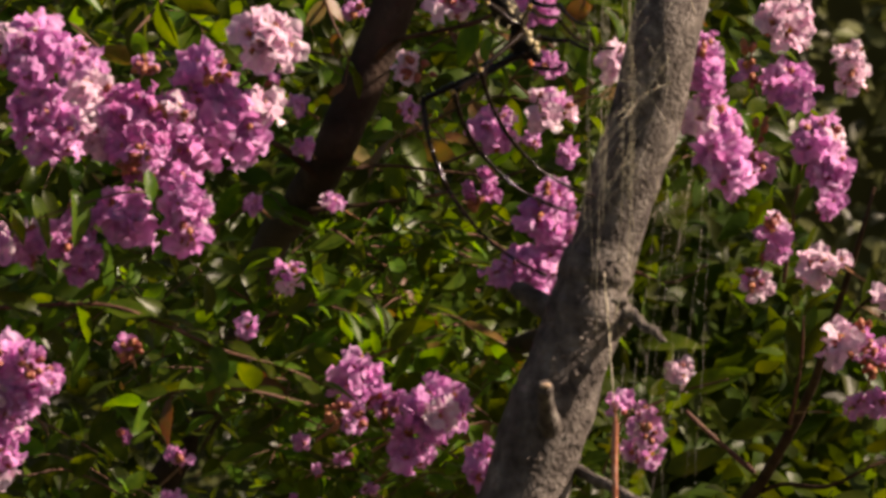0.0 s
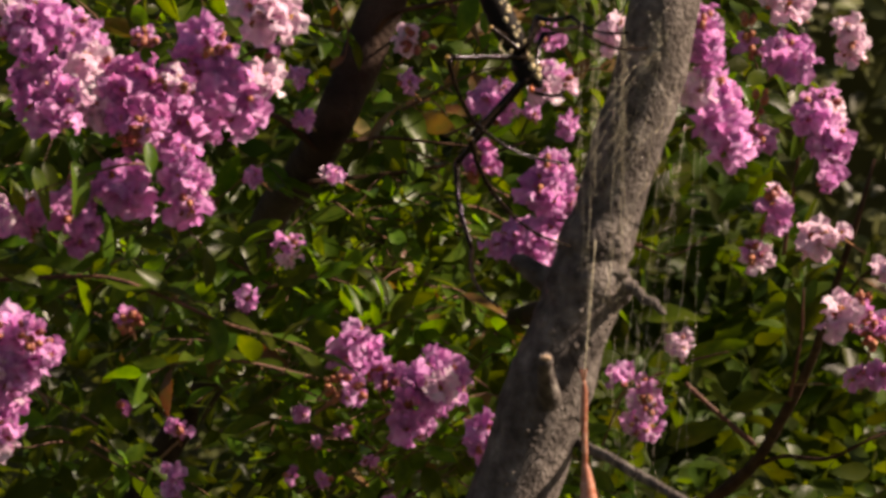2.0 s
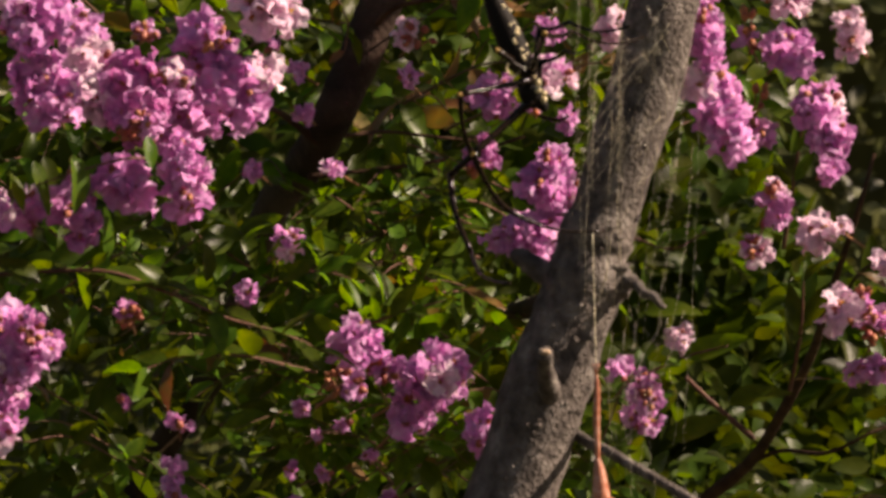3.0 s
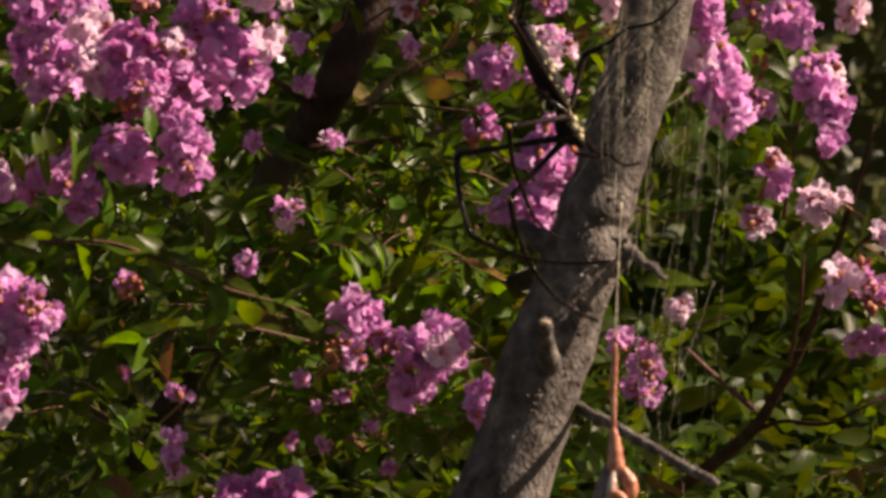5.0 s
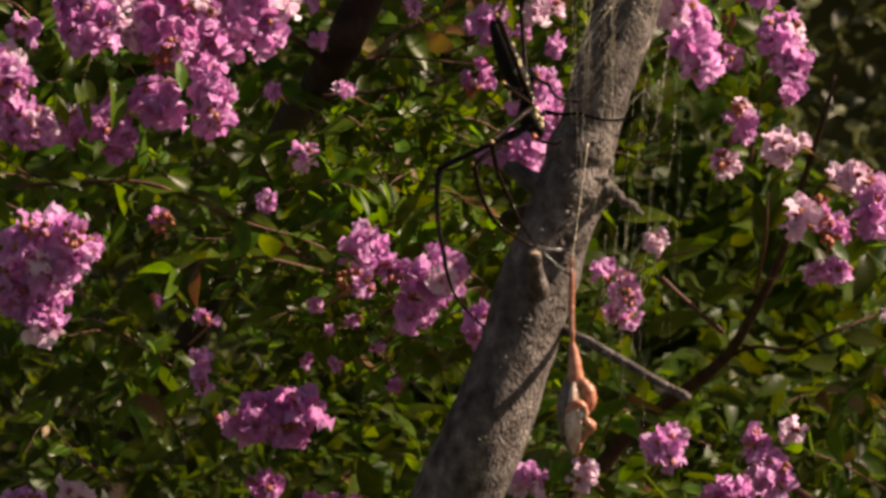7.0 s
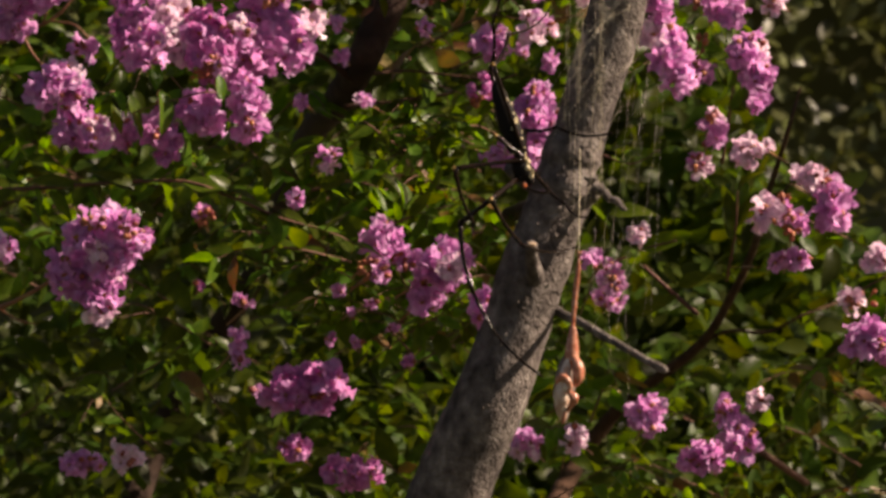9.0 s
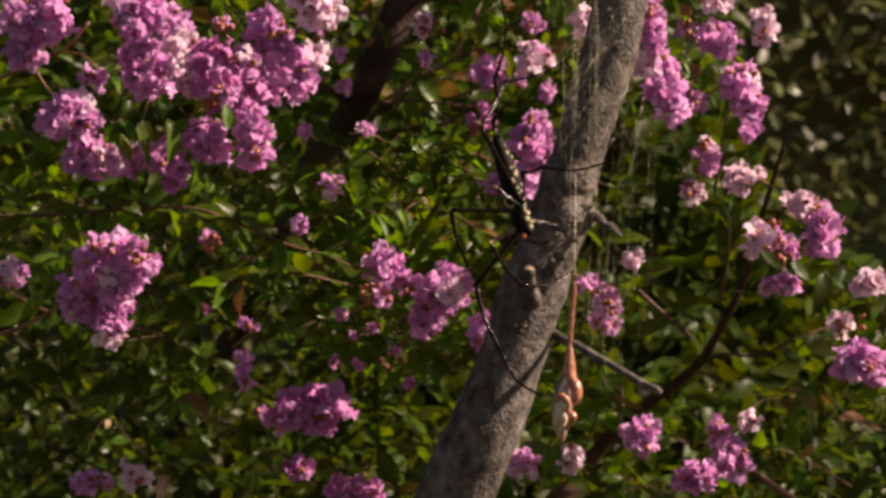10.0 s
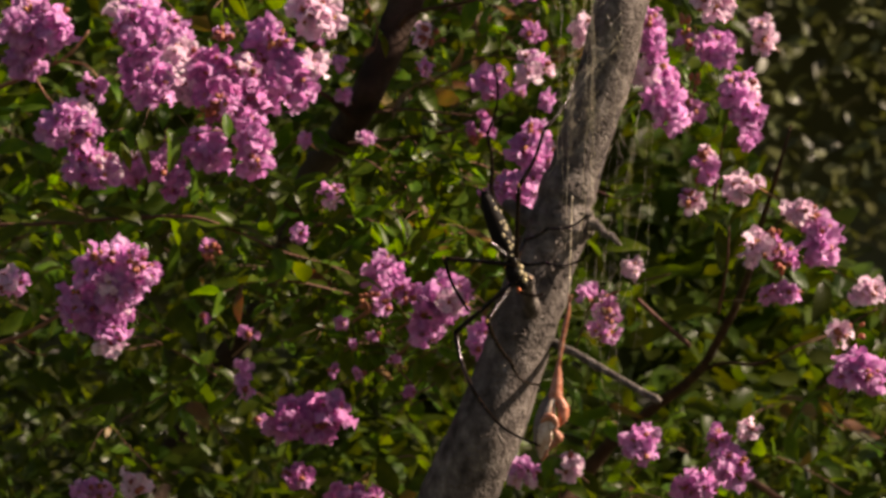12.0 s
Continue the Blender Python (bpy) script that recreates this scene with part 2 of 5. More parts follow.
def trunk():
    tree = thing("crape_myrtle_trunk", (-0.28, 4.6, 0), "grey smooth-barked leaning trunk of a crape myrtle with pruned stubs", "tree trunk")
    at = Matrix.Translation(-tree.location)

    def wood(name, rows, mat, sides=12, rough=0.05, freq=60, steps=6, label="", foot=None):
        pts, radii = line(rows, steps)
        if foot:
            pts, radii = pts + [f[:3] for f in foot], radii + [f[3] for f in foot]
        bm = tube(bmesh.new(), pts, radii, sides, rough, freq)
        bm.transform(at)
        return part(name, bm, mat, tree, label)

    wood("stem", [
        (1560, -1900, 5.3, 34), (1500, -1200, 5.05, 42), (1400, -700, 4.78, 48), (1330, -420, 4.57, 52), (1262, -190, 4.43, 58), (1191, 0, 4.36, 61), (1145, 200, 4.36, 64), (1112, 300, 4.36, 62), (1082, 400, 4.36, 59),
        (1068, 448, 4.36, 61), (1058, 470, 4.36, 67), (1053, 487, 4.36, 69), (1049, 503, 4.36, 64), (1045, 520, 4.36, 67), (1041, 540, 4.36, 73), (1036, 560, 4.36, 73), (1025, 588, 4.36, 69), (1000, 650, 4.36, 69), (976, 720, 4.36, 76), (950, 800, 4.36, 75),
        (925, 882, 4.36, 75), (870, 1030, 4.36, 82), (800, 1190, 4.37, 88), (690, 1500, 4.39, 96),
    ], BARK, 36, 0.045, 90, 8, foot=[(-0.10, 4.42, 0.95, 0.026), (-0.16, 4.46, 0.7, 0.029), (-0.22, 4.52, 0.4, 0.032), (-0.26, 4.57, 0.15, 0.036), (-0.28, 4.6, -0.05, 0.05)])
    # flakes and ridges of old bark
    r = random.Random(17)
    bm = bmesh.new()
    for i in range(330):
        v = r.uniform(560, 1050) if i % 3 else r.uniform(-60, 560)
        u = float(np.interp(v, [-190, 0, 200, 400, 560, 720, 882, 1030], [1262, 1191, 1145, 1082, 1036, 976, 925, 870]))
        w = float(np.interp(v, [-190, 0, 400, 560, 720, 882, 1030], [57, 60, 58, 74, 74, 74, 81]))
        a = r.uniform(-0.9, 1.3)
        s = r.uniform(0.5, 1.0) ** 2
        ball(bm, spot(u + (w + 1.5) * math.sin(a), v, 4.36 - (w + 1.5) * UNIT * math.cos(a)), (8 * s * UNIT, 3 * UNIT, r.uniform(2, 5) * s * UNIT), 6, 4, 0, pose(0, 0, 0, 0, r.uniform(-50, 20), math.degrees(a)), 0.5, 900)
    bm.transform(at)
    tagged(part("flaky_bark", bm, BARK, tree), "small rough flakes of grey bark", kind="stuff")
    # swellings round the whorl of old twigs
    for u, v, d, a, b in ((1082, 484, 4.352, 24, 8), (1040, 492, 4.3515, 20, 7), (1090, 536, 4.352, 22, 12), (1048, 548, 4.3505, 26, 9), (996, 552, 4.354, 30, 20), (1100, 566, 4.356, 20, 22),
                          (1072, 574, 4.3495, 20, 10), (1012, 520, 4.354, 22, 10), (972, 742, 4.3485, 32, 26), (1000, 770, 4.351, 22, 30)):
        bm = ball(bmesh.new(), spot(u, v, d), (a * UNIT, 26 * UNIT, b * UNIT), 16, 11, 0, pose(0, 0, 0, 0, -18, 0), 0.55, 260)
        bm.transform(at)
        part("bark_collar", bm, BARK, tree, "wrinkled swollen bark")
    wood("stub", [(990, 552, 4.37, 28), (958, 538, 4.372, 22), (932, 522, 4.372, 19), (914, 510, 4.372, 15), (907, 503, 4.372, 7)], BARK, 12, 0.12, 150)
    stub = wood("stub", [(974, 765, 4.352, 30), (970, 742, 4.337, 20), (965, 712, 4.324, 15), (964, 684, 4.312, 14)], BARK, 12, 0.08, 200, label="short pruned stub with a pale cut end")
    bm = bmesh.new()
    ball(bm, spot(964, 682, 4.3115), (11 * UNIT, 6 * UNIT, 5 * UNIT), 10, 6, 0, pose(0, 0, 0, 40, 0, 0))
    bm.transform(at)
    part("cut_end", bm, CUT_WOOD, stub)
    wood("twig", [(1085, 545, 4.36, 24), (1108, 556, 4.352, 17), (1126, 563, 4.347, 10), (1140, 578, 4.345, 9), (1156, 584, 4.343, 8), (1170, 600, 4.342, 6), (1178, 604, 4.342, 3)], BARK, 10, 0.32, 380, label="ragged broken spur")
    wood("twig", [(985, 806, 4.372, 13), (1040, 842, 4.352, 10.5), (1075, 857, 4.34, 9.5), (1120, 884, 4.33, 10), (1170, 912, 4.32, 9), (1225, 944, 4.31, 8.5), (1260, 962, 4.30, 10), (1267, 968, 4.30, 6)],
         BARK, 10, 0.10, 150, label="bare grey dead stick with a blunt end")
    wood("limb", [(1000, 590, 4.4, 22), (955, 601, 4.58, 20), (880, 625, 4.85, 18), (800, 650, 5.1, 16), (740, 680, 5.3, 15), (690, 720, 5.6, 14)], BARK_SHADED, 12, 0.08, 80)


trunk()


def limb(rows, label, mat=BARK_SHADED, sides=12, steps=6, rough=0.08, name="shrub_limb", twigs=(), foot=(), twig_mat=None):
    pts, radii = line(rows, steps)
    pts, radii = pts + [f[:3] for f in foot], radii + [f[3] for f in foot]
    ob = thing(name, pts[0], label, "branch")
    bm = tube(bmesh.new(), pts, radii, sides, rough, 70)
    bm.transform(Matrix.Translation(-ob.location))
    part("wood", bm, mat, ob)
    for more in twigs:
        p, r = line(more, steps)
        bm = tube(bmesh.new(), p, r, 8, rough, 90)
        bm.transform(Matrix.Translation(-ob.location))
        part("side_twig", bm, twig_mat or mat, ob)
    return ob


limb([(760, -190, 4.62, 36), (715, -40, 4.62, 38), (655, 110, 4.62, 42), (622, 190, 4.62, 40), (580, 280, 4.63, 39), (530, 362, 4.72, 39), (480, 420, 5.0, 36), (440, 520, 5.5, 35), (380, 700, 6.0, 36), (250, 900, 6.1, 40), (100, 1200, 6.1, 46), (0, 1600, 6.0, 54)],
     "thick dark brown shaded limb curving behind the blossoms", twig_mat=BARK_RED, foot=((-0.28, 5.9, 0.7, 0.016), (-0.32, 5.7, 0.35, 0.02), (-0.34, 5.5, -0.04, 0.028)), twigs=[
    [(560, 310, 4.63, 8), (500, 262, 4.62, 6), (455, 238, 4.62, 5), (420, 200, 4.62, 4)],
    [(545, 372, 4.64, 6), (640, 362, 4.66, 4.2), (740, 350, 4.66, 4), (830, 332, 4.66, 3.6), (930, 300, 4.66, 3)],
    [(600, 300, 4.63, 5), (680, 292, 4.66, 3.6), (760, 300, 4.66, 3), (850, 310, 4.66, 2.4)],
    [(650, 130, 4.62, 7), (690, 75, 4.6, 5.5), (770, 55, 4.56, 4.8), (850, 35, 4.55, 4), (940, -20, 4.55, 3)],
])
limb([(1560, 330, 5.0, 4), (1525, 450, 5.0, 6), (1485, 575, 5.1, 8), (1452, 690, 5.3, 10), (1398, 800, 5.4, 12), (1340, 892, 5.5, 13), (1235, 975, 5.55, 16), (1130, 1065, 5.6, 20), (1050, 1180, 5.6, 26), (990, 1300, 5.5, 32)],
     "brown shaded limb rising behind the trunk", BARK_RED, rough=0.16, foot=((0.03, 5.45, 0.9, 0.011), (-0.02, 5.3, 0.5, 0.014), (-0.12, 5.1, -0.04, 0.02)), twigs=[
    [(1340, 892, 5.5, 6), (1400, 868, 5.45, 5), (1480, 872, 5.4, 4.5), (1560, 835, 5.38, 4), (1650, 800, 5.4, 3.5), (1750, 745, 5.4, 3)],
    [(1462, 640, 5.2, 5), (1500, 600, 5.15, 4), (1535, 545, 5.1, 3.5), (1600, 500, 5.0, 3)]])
limb([(1215, 728, 4.5, 3.5), (1250, 762, 4.5, 4.5), (1290, 798, 4.5, 5), (1330, 832, 4.49, 5.5), (1337, 838, 4.488, 3)], "short cut brown twig with a pale tip", TWIG, 8, name="cut_twig")
limb([(1395, 1085, 4.6, 6), (1440, 1120, 4.6, 8), (1500, 1160, 4.6, 8), (1580, 1215, 4.62, 9)], "thin straw-brown dead twig", TWIG, 8, name="dead_twig")
limb([(-420, 330, 4.5, 7), (-300, 262, 4.46, 6), (-180, 208, 4.45, 5), (-105, 172, 4.44, 4), (-50, 110, 4.44, 3)], "bare orange-brown branch with side shoots", STALK, 8, name="flower_branch",
     twigs=[[(-180, 208, 4.45, 4), (-150, 260, 4.44, 3), (-110, 300, 4.43, 2)], [(-120, 180, 4.44, 3), (-60, 190, 4.43, 2.5), (-20, 230, 4.43, 2)], [(-130, 184, 4.44, 3), (-118, 130, 4.44, 2.5), (-110, 90, 4.44, 2)]])
limb([(-420, 860, 4.5, 7), (-252, 830, 4.46, 6), (-160, 790, 4.44, 5), (-90, 745, 4.43, 4)], "bare orange-brown branch beside the blossoms", STALK, 8, name="flower_branch",
     twigs=[[(-230, 825, 4.46, 3), (-190, 850, 4.45, 2.5), (-150, 860, 4.45, 2)]])


# ---- leaves ----
def leaf_mesh(i, mat, name):
    verts, faces = LEAF_SHAPES[i]
    data = bpy.data.meshes.new(name)
    data.from_pydata(verts.tolist(), [], faces)
    data.materials.append(mat)
    data.shade_smooth()
    return data


LEAF_MESHES = [leaf_mesh(i, LEAF, "leaf") for i in range(8)]
TURNED_MESHES = [leaf_mesh(i, LEAF_TURNED, "leaf") for i in range(8)]
UP = Vector((0, 0, 1))


def leafy_branch(points, leaves, long, seed, label, width=3.0, spread=1.0, turned=0.06, droop=0.3, group="leafy twigs", placed=(), face=(0.5, -0.65, 0.55)):
    """A twig through points (u, v, d) with leaves in pairs, long plan squares long."""
    r = random.Random(seed)
    pts = [Vector(p) for p in curve_points([spot(*p) for p in points], 7)]
    ob = thing("leafy_twig", pts[0], label, "leafy twig", group)
    bm = tube(bmesh.new(), pts, [UNIT * width * (1.1 - 0.75 * i / len(pts)) for i in range(len(pts))], 6, 0.1, 200)
    bm.transform(Matrix.Translation(-ob.location))
    part("stem", bm, TWIG, ob)
    for i in range(leaves):
        s = (0.12 + 0.88 * (i // 2 * 2 + 0.3 * (i % 2)) / max(1, leaves - 1)) * (len(pts) - 1)
        k = min(int(s), len(pts) - 2)
        p = pts[k].lerp(pts[k + 1], min(1.0, s - k))
        along = (pts[k + 1] - pts[k]).normalized()
        out = along.cross(UP + Vector((0, r.gauss(0, 0.4), 0))).normalized() * (1 if i % 2 else -1)
        out = (Matrix.Rotation(r.uniform(-1.2, 1.2) * spread, 3, along) @ out).normalized()
        way = along * r.uniform(0.25, 1.0) + out * r.uniform(0.6, 1.1) - UP * r.uniform(0, 1.3) * droop
        up = UP * 0.8 + Vector((0.35, -0.45, 0)) + Vector((r.gauss(0, 0.75), r.gauss(0, 0.75), r.gauss(0, 0.5)))
        meshes = TURNED_MESHES if r.random() < turned else LEAF_MESHES
        lf = part("leaf", meshes[r.randrange(8)], None, ob)
        size = long * UNIT * r.uniform(0.6, 1.2) * (p.y - STAND) / (PLANE - STAND)
        lf.matrix_basis = Matrix.Translation(p - ob.location) @ frame_of(way, up) @ Matrix.Diagonal((size, size, size, 1))
    for u0, v0, u1, v1 in placed:
        d = points[len(points) // 2][2]
        p, q = spot(u0, v0, d), spot(u1, v1, d - r.uniform(-0.004, 0.012))
        lf = part("leaf", LEAF_MESHES[r.randrange(8)], None, ob)
        size = (q - p).length
        wide = size * r.uniform(0.75, 1.05)
        up = Vector(face) + Vector((r.uniform(-0.25, 0.25), 0, r.uniform(-0.27, 0.27)))
        lf.matrix_basis = Matrix.Translation(p - ob.location) @ frame_of(q - p, up) @ Matrix.Diagonal((wide, size, size, 1))
    return ob


GREEN = "mid-green oval leaves on a thin red-brown twig"
# the near spray under the big blossoms
leafy_branch([(-320, 560, 4.42), (-150, 556, 4.41), (0, 545, 4.40), (180, 540, 4.39), (290, 575, 4.39), (400, 622, 4.39), (500, 650, 4.4), (590, 690, 4.42)], 14, 80, 11, "arching twig with glossy mid-green oval leaves in sun", 5, 0.8, 0.0, 0.5, placed=(
    (75, 562, -12, 500), (180, 540, 280, 562), (192, 515, 188, 425), (365, 560, 378, 492), (390, 606, 466, 628), (300, 576, 255, 520), (120, 556, 20, 590), (330, 590, 392, 645), (240, 572, 205, 640),
    (420, 640, 360, 690), (500, 650, 560, 610), (-60, 556, -160, 520), (-120, 560, -60, 625), (-200, 560, -290, 600), (520, 660, 575, 720), (150, 600, 130, 690), (60, 570, 130, 640)))
leafy_branch([(330, 380, 4.38), (250, 340, 4.355), (150, 360, 4.345), (60, 390, 4.34)], 0, 60, 33, "mid-green leaves between the blossoms", 3, placed=((262, 300, 270, 360), (130, 335, 152, 425), (62, 345, 92, 440), (20, 365, 45, 440)))
leafy_branch([(470, 560, 4.54), (560, 540, 4.53), (640, 560, 4.53)], 6, 60, 31, GREEN, 3, placed=((490, 555, 560, 520), (560, 540, 620, 510), (600, 550, 640, 610), (500, 560, 470, 620)))
leafy_branch([(640, 640, 4.58), (720, 610, 4.57), (800, 590, 4.57)], 6, 60, 32, GREEN, 3, placed=((690, 620, 740, 560), (740, 605, 812, 590), (720, 612, 700, 670), (780, 595, 830, 640)))
leafy_branch([(560, 720, 4.5), (430, 690, 4.47), (330, 690, 4.45), (240, 720, 4.44)], 12, 85, 12, GREEN)
leafy_branch([(1120, 480, 4.45), (1190, 500, 4.44), (1250, 470, 4.43)], 2, 70, 13, "long yellow-green leaves on a short twig", 3, 0.4, 0.0, 0.2, placed=((1165, 492, 1242, 462), (1135, 612, 1242, 598), (1140, 470, 1190, 440)))
leafy_branch([(1150, 720, 4.5), (1220, 690, 4.47), (1290, 672, 4.46)], 2, 80, 14, "long mid-green leaves on a short twig", 3, 0.4, 0.0, 0.2, placed=((1212, 690, 1326, 658), (1290, 775, 1392, 742), (1180, 835, 1290, 800), (1250, 720, 1290, 770)))
leafy_branch([(1390, 500, 4.58), (1405, 400, 4.57), (1420, 300, 4.56), (1430, 250, 4.555)], 4, 60, 15, "upright twig with sunlit green leaves", 4, 0.6, placed=((1402, 335, 1430, 240), (1400, 330, 1372, 270), (1410, 380, 1445, 320)))
leafy_branch([(1400, 760, 4.6), (1420, 650, 4.56), (1425, 560, 4.54)], 3, 70, 16, "upright twig with narrow yellow-green leaves", 4, 0.5, placed=((1408, 670, 1412, 560), (1425, 600, 1440, 510), (1420, 640, 1470, 560)))
leafy_branch([(330, -60, 4.5), (270, 20, 4.45), (235, 60, 4.43)], 3, 70, 17, "hanging dark green leaves on a thin twig", 4, 0.6, 0.0, 0.8, placed=((255, 5, 225, 112), (280, 0, 300, 90), (300, -20, 380, 30)), face=(-0.7, -0.6, 0.1))
leafy_branch([(560, -40, 4.52), (590, 40, 4.5), (615, 100, 4.5), (610, 150, 4.5)], 7, 56, 18, "hanging twig with yellowing leaves", 3, 0.7, 0.5, 0.8)
leafy_branch([(690, 260, 4.95), (700, 330, 4.93), (705, 400, 4.92)], 2, 70, 19, "hanging large dark green leaves", 3, 0.6, 0.0, 1.2, placed=((700, 365, 708, 500), (690, 270, 700, 360)), face=(-0.6, -0.8, -0.15))


# the shrub's leaves behind the trunk, twig by twig
def shrub_edge(v):
    """How far right the shrub reaches at a height of the plan."""
    return 1440 + 0.0 * v if v < 380 else 1440 + (v - 380) * 1.05


r = random.Random(21)
count = 0
while count < 265:
    u, v, d = r.uniform(-420, 1850), r.uniform(-160, 1340), 4.62 + 1.5 * r.random() ** 1.2
    if count % 4 == 0:
        u, v, d = r.uniform(400, 880), r.uniform(380, 880), r.uniform(4.61, 4.72)
    if u > shrub_edge(v) - 60 or (380 < u < 640 and 120 < v < 460 and d < 4.7):
        continue
    if 1060 < u < 1560 and 380 < v < 960 and r.random() < 0.97:
        continue
    if 400 < u < 720 and v < 420 and r.random() < 0.5:
        continue
    if u < 600 and v > 740 and r.random() < 0.72:
        continue
    a = r.uniform(0, 2 * math.pi)
    n = 130 * r.uniform(0.7, 1.4)
    leafy_branch([(u - n * math.cos(a), v + 70, d + 0.1), (u, v, d), (u + n * 0.7 * math.cos(a), v - 45 * r.uniform(-0.6, 1.4), d - 0.03), (u + n * 1.3 * math.cos(a), v - 20 * r.uniform(-2, 2), d - 0.06)],
                 r.choice((7, 9, 11)), r.uniform(58, 90), 100 + count, GREEN, r.uniform(1.5, 3), 1.0, 0.22 if (560 < u < 1060 and v < 380) or (u > 1300 and v > 380) else 0.03)
    count += 1


def inner_place(r):
    while True:
        u, v, d = r.uniform(-700, 2100), r.uniform(-500, 1700), 5.7 + 1.4 * r.random()
        if 1085 < u < 1340 and 300 < v < 660 and r.random() < 0.93:
            continue  # a gap that shows the dark distance
        if u < shrub_edge(v) - 40 + 30 * noise.noise(Vector((v * 0.02, d, 0))) and noise.noise(Vector((u * 0.008, v * 0.008, d * 2))) > (0.22 if 1110 < u < 1560 and 380 < v < 900 else -0.22):
            return spot(u, v, d)


# leaves added above the view, there only to shade the shrub below
def shade_crown_place(r):
    while True:
        p = Vector((r.uniform(-0.5, 1.5), r.uniform(4.8, 5.7), r.uniform(1.68, 2.3)))
        if r.random() < 0.4:
            p = Vector((r.uniform(0.35, 1.3), r.uniform(4.56, 5.2), r.uniform(1.68, 1.95)))
        elif r.random() < 0.5:
            p = Vector((r.uniform(0.4, 1.8), r.uniform(5.6, 7.8), r.uniform(1.72, 2.4)))
        # a gap in the added crown lets sun onto the middle of the shrub
        below = p.x - 1.295 * (p.z - 1.33)
        if -0.16 < below < 0.03 and p.y < 4.9 and r.random() < 0.85:
            continue
        if noise.noise(p * 5) > -0.25:
            return p


# leaves added out of view that keep sky light off the trunk's left
def side_shade_place(r):
    while True:
        p = Vector((r.uniform(-1.7, -0.52), r.uniform(4.2, 5.6), r.uniform(0.7, 2.3)))
        if noise.noise(p * 4) > -0.15:
            return p


leaf_mass("shrub_side", 5000, side_shade_place, 0.04, LEAF_MASS, "unseen green leaves added at the left to block sky light", "foliage", 9)
leaf_mass("upper_crown", 18500, shade_crown_place, 0.026, LEAF_MASS, "unseen green leaves added above the shrub to shade it", "foliage", 8)
def core_place(r):
    while True:
        u, v, d = r.uniform(500, 1900), r.uniform(230, 1350), r.uniform(7.15, 7.6)
        if u < shrub_edge(v) - 70 + 40 * noise.noise(Vector((v * 0.015, d, 4))):
            return spot(u, v, d)


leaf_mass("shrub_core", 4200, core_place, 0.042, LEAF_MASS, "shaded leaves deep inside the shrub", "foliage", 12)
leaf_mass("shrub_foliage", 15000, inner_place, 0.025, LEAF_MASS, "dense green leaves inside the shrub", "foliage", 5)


# ---- blossoms ----
def flower_mesh(seed, mat):
    """A flower one in radius: six crumpled petals on thread-like claws round yellow stamens, open towards +z."""
    r = random.Random(seed)
    bm = bmesh.new()
    sectors, rings = 15, 4
    for k in range(6):
        # each blade sits on its claw at an angle of its own, some cupped up, some hanging
        turn = Matrix.Rotation(2 * math.pi * (k + r.uniform(-0.25, 0.25)) / 6, 4, "Z") @ Matrix.Rotation(r.uniform(-0.75, 0.35), 4, "Y")
        tilt = Matrix.Translation((r.uniform(0.50, 0.66), 0, 0.10)) @ Euler((r.gauss(0, 0.6), r.gauss(-0.1, 0.55), r.uniform(-0.5, 0.5))).to_matrix().to_4x4()
        wide, waves, phase = r.uniform(0.40, 0.54), r.choice((3, 4, 4, 5)), r.uniform(0, 6.3)
        off = Vector((r.uniform(0, 50), r.uniform(0, 50), r.uniform(0, 50)))

        def blade(s, th):
            """A place on the blade: s from its middle to its frilled rim, th round it."""
            rim = wide * s * (1 + 0.13 * math.sin(waves * 2 * th + phase) + 0.16 * noise.noise(Vector((2 * math.cos(th), 2 * math.sin(th), 0)) + off))
            x, y = rim * math.cos(th), rim * math.sin(th) * 0.92
            frill = 0.30 * s * s * math.sin(waves * th + phase) + 0.13 * s * s * math.sin((2 * waves + 1) * th - phase)
            crease = 0.55 * noise.noise(Vector((x * 3.4, y * 3.4, 0)) + off) + 0.25 * noise.noise(Vector((x * 7.5, y * 7.5, 3)) + off)
            return turn @ tilt @ Vector((x, y, wide * (0.12 + frill + crease - 0.25 * s * s)))

        middle = bm.verts.new(blade(0, 0))
        grid = [[bm.verts.new(blade((i + 1) / rings, 2 * math.pi * j / sectors)) for j in range(sectors)] for i in range(rings)]
        for j in range(sectors):
            n = (j + 1) % sectors
            bm.faces.new((middle, grid[0][j], grid[0][n]))
            for i in range(rings - 1):
                bm.faces.new((grid[i][j], grid[i + 1][j], grid[i + 1][n], grid[i][n]))
        tube(bm, [(0, 0, 0.05), turn @ Vector((0.25, 0, 0.12)), blade(0.25, math.pi)], [0.03, 0.022, 0.03], 3, cap=False)
    for k in range(11):
        a, b = r.uniform(0, 6.28), r.uniform(0.03, 0.2)
        tip = Vector((b * math.cos(a), b * math.sin(a), r.uniform(0.2, 0.38)))
        tube(bm, [(0, 0, 0), tip], [0.012, 0.03], 3, slot=1, cap=False)
    ball(bm, (0, 0, 0.0), (0.17, 0.17, 0.17), 6, 5, 2)
    data = bpy.data.meshes.new("flower")
    bm.to_mesh(data)
    bm.free()
    for m in (mat, STAMEN, CALYX):
        data.materials.append(m)
    data.shade_smooth()
    return data


# "deep" flowers carry painted shade in their pink
FLOWERS = {"pink": [flower_mesh(i, PETAL) for i in range(10)], "pale": [flower_mesh(20 + i, PETAL_PALE) for i in range(6)], "deep": [flower_mesh(30 + i, PETAL_DEEP_SHADED) for i in range(6)]}


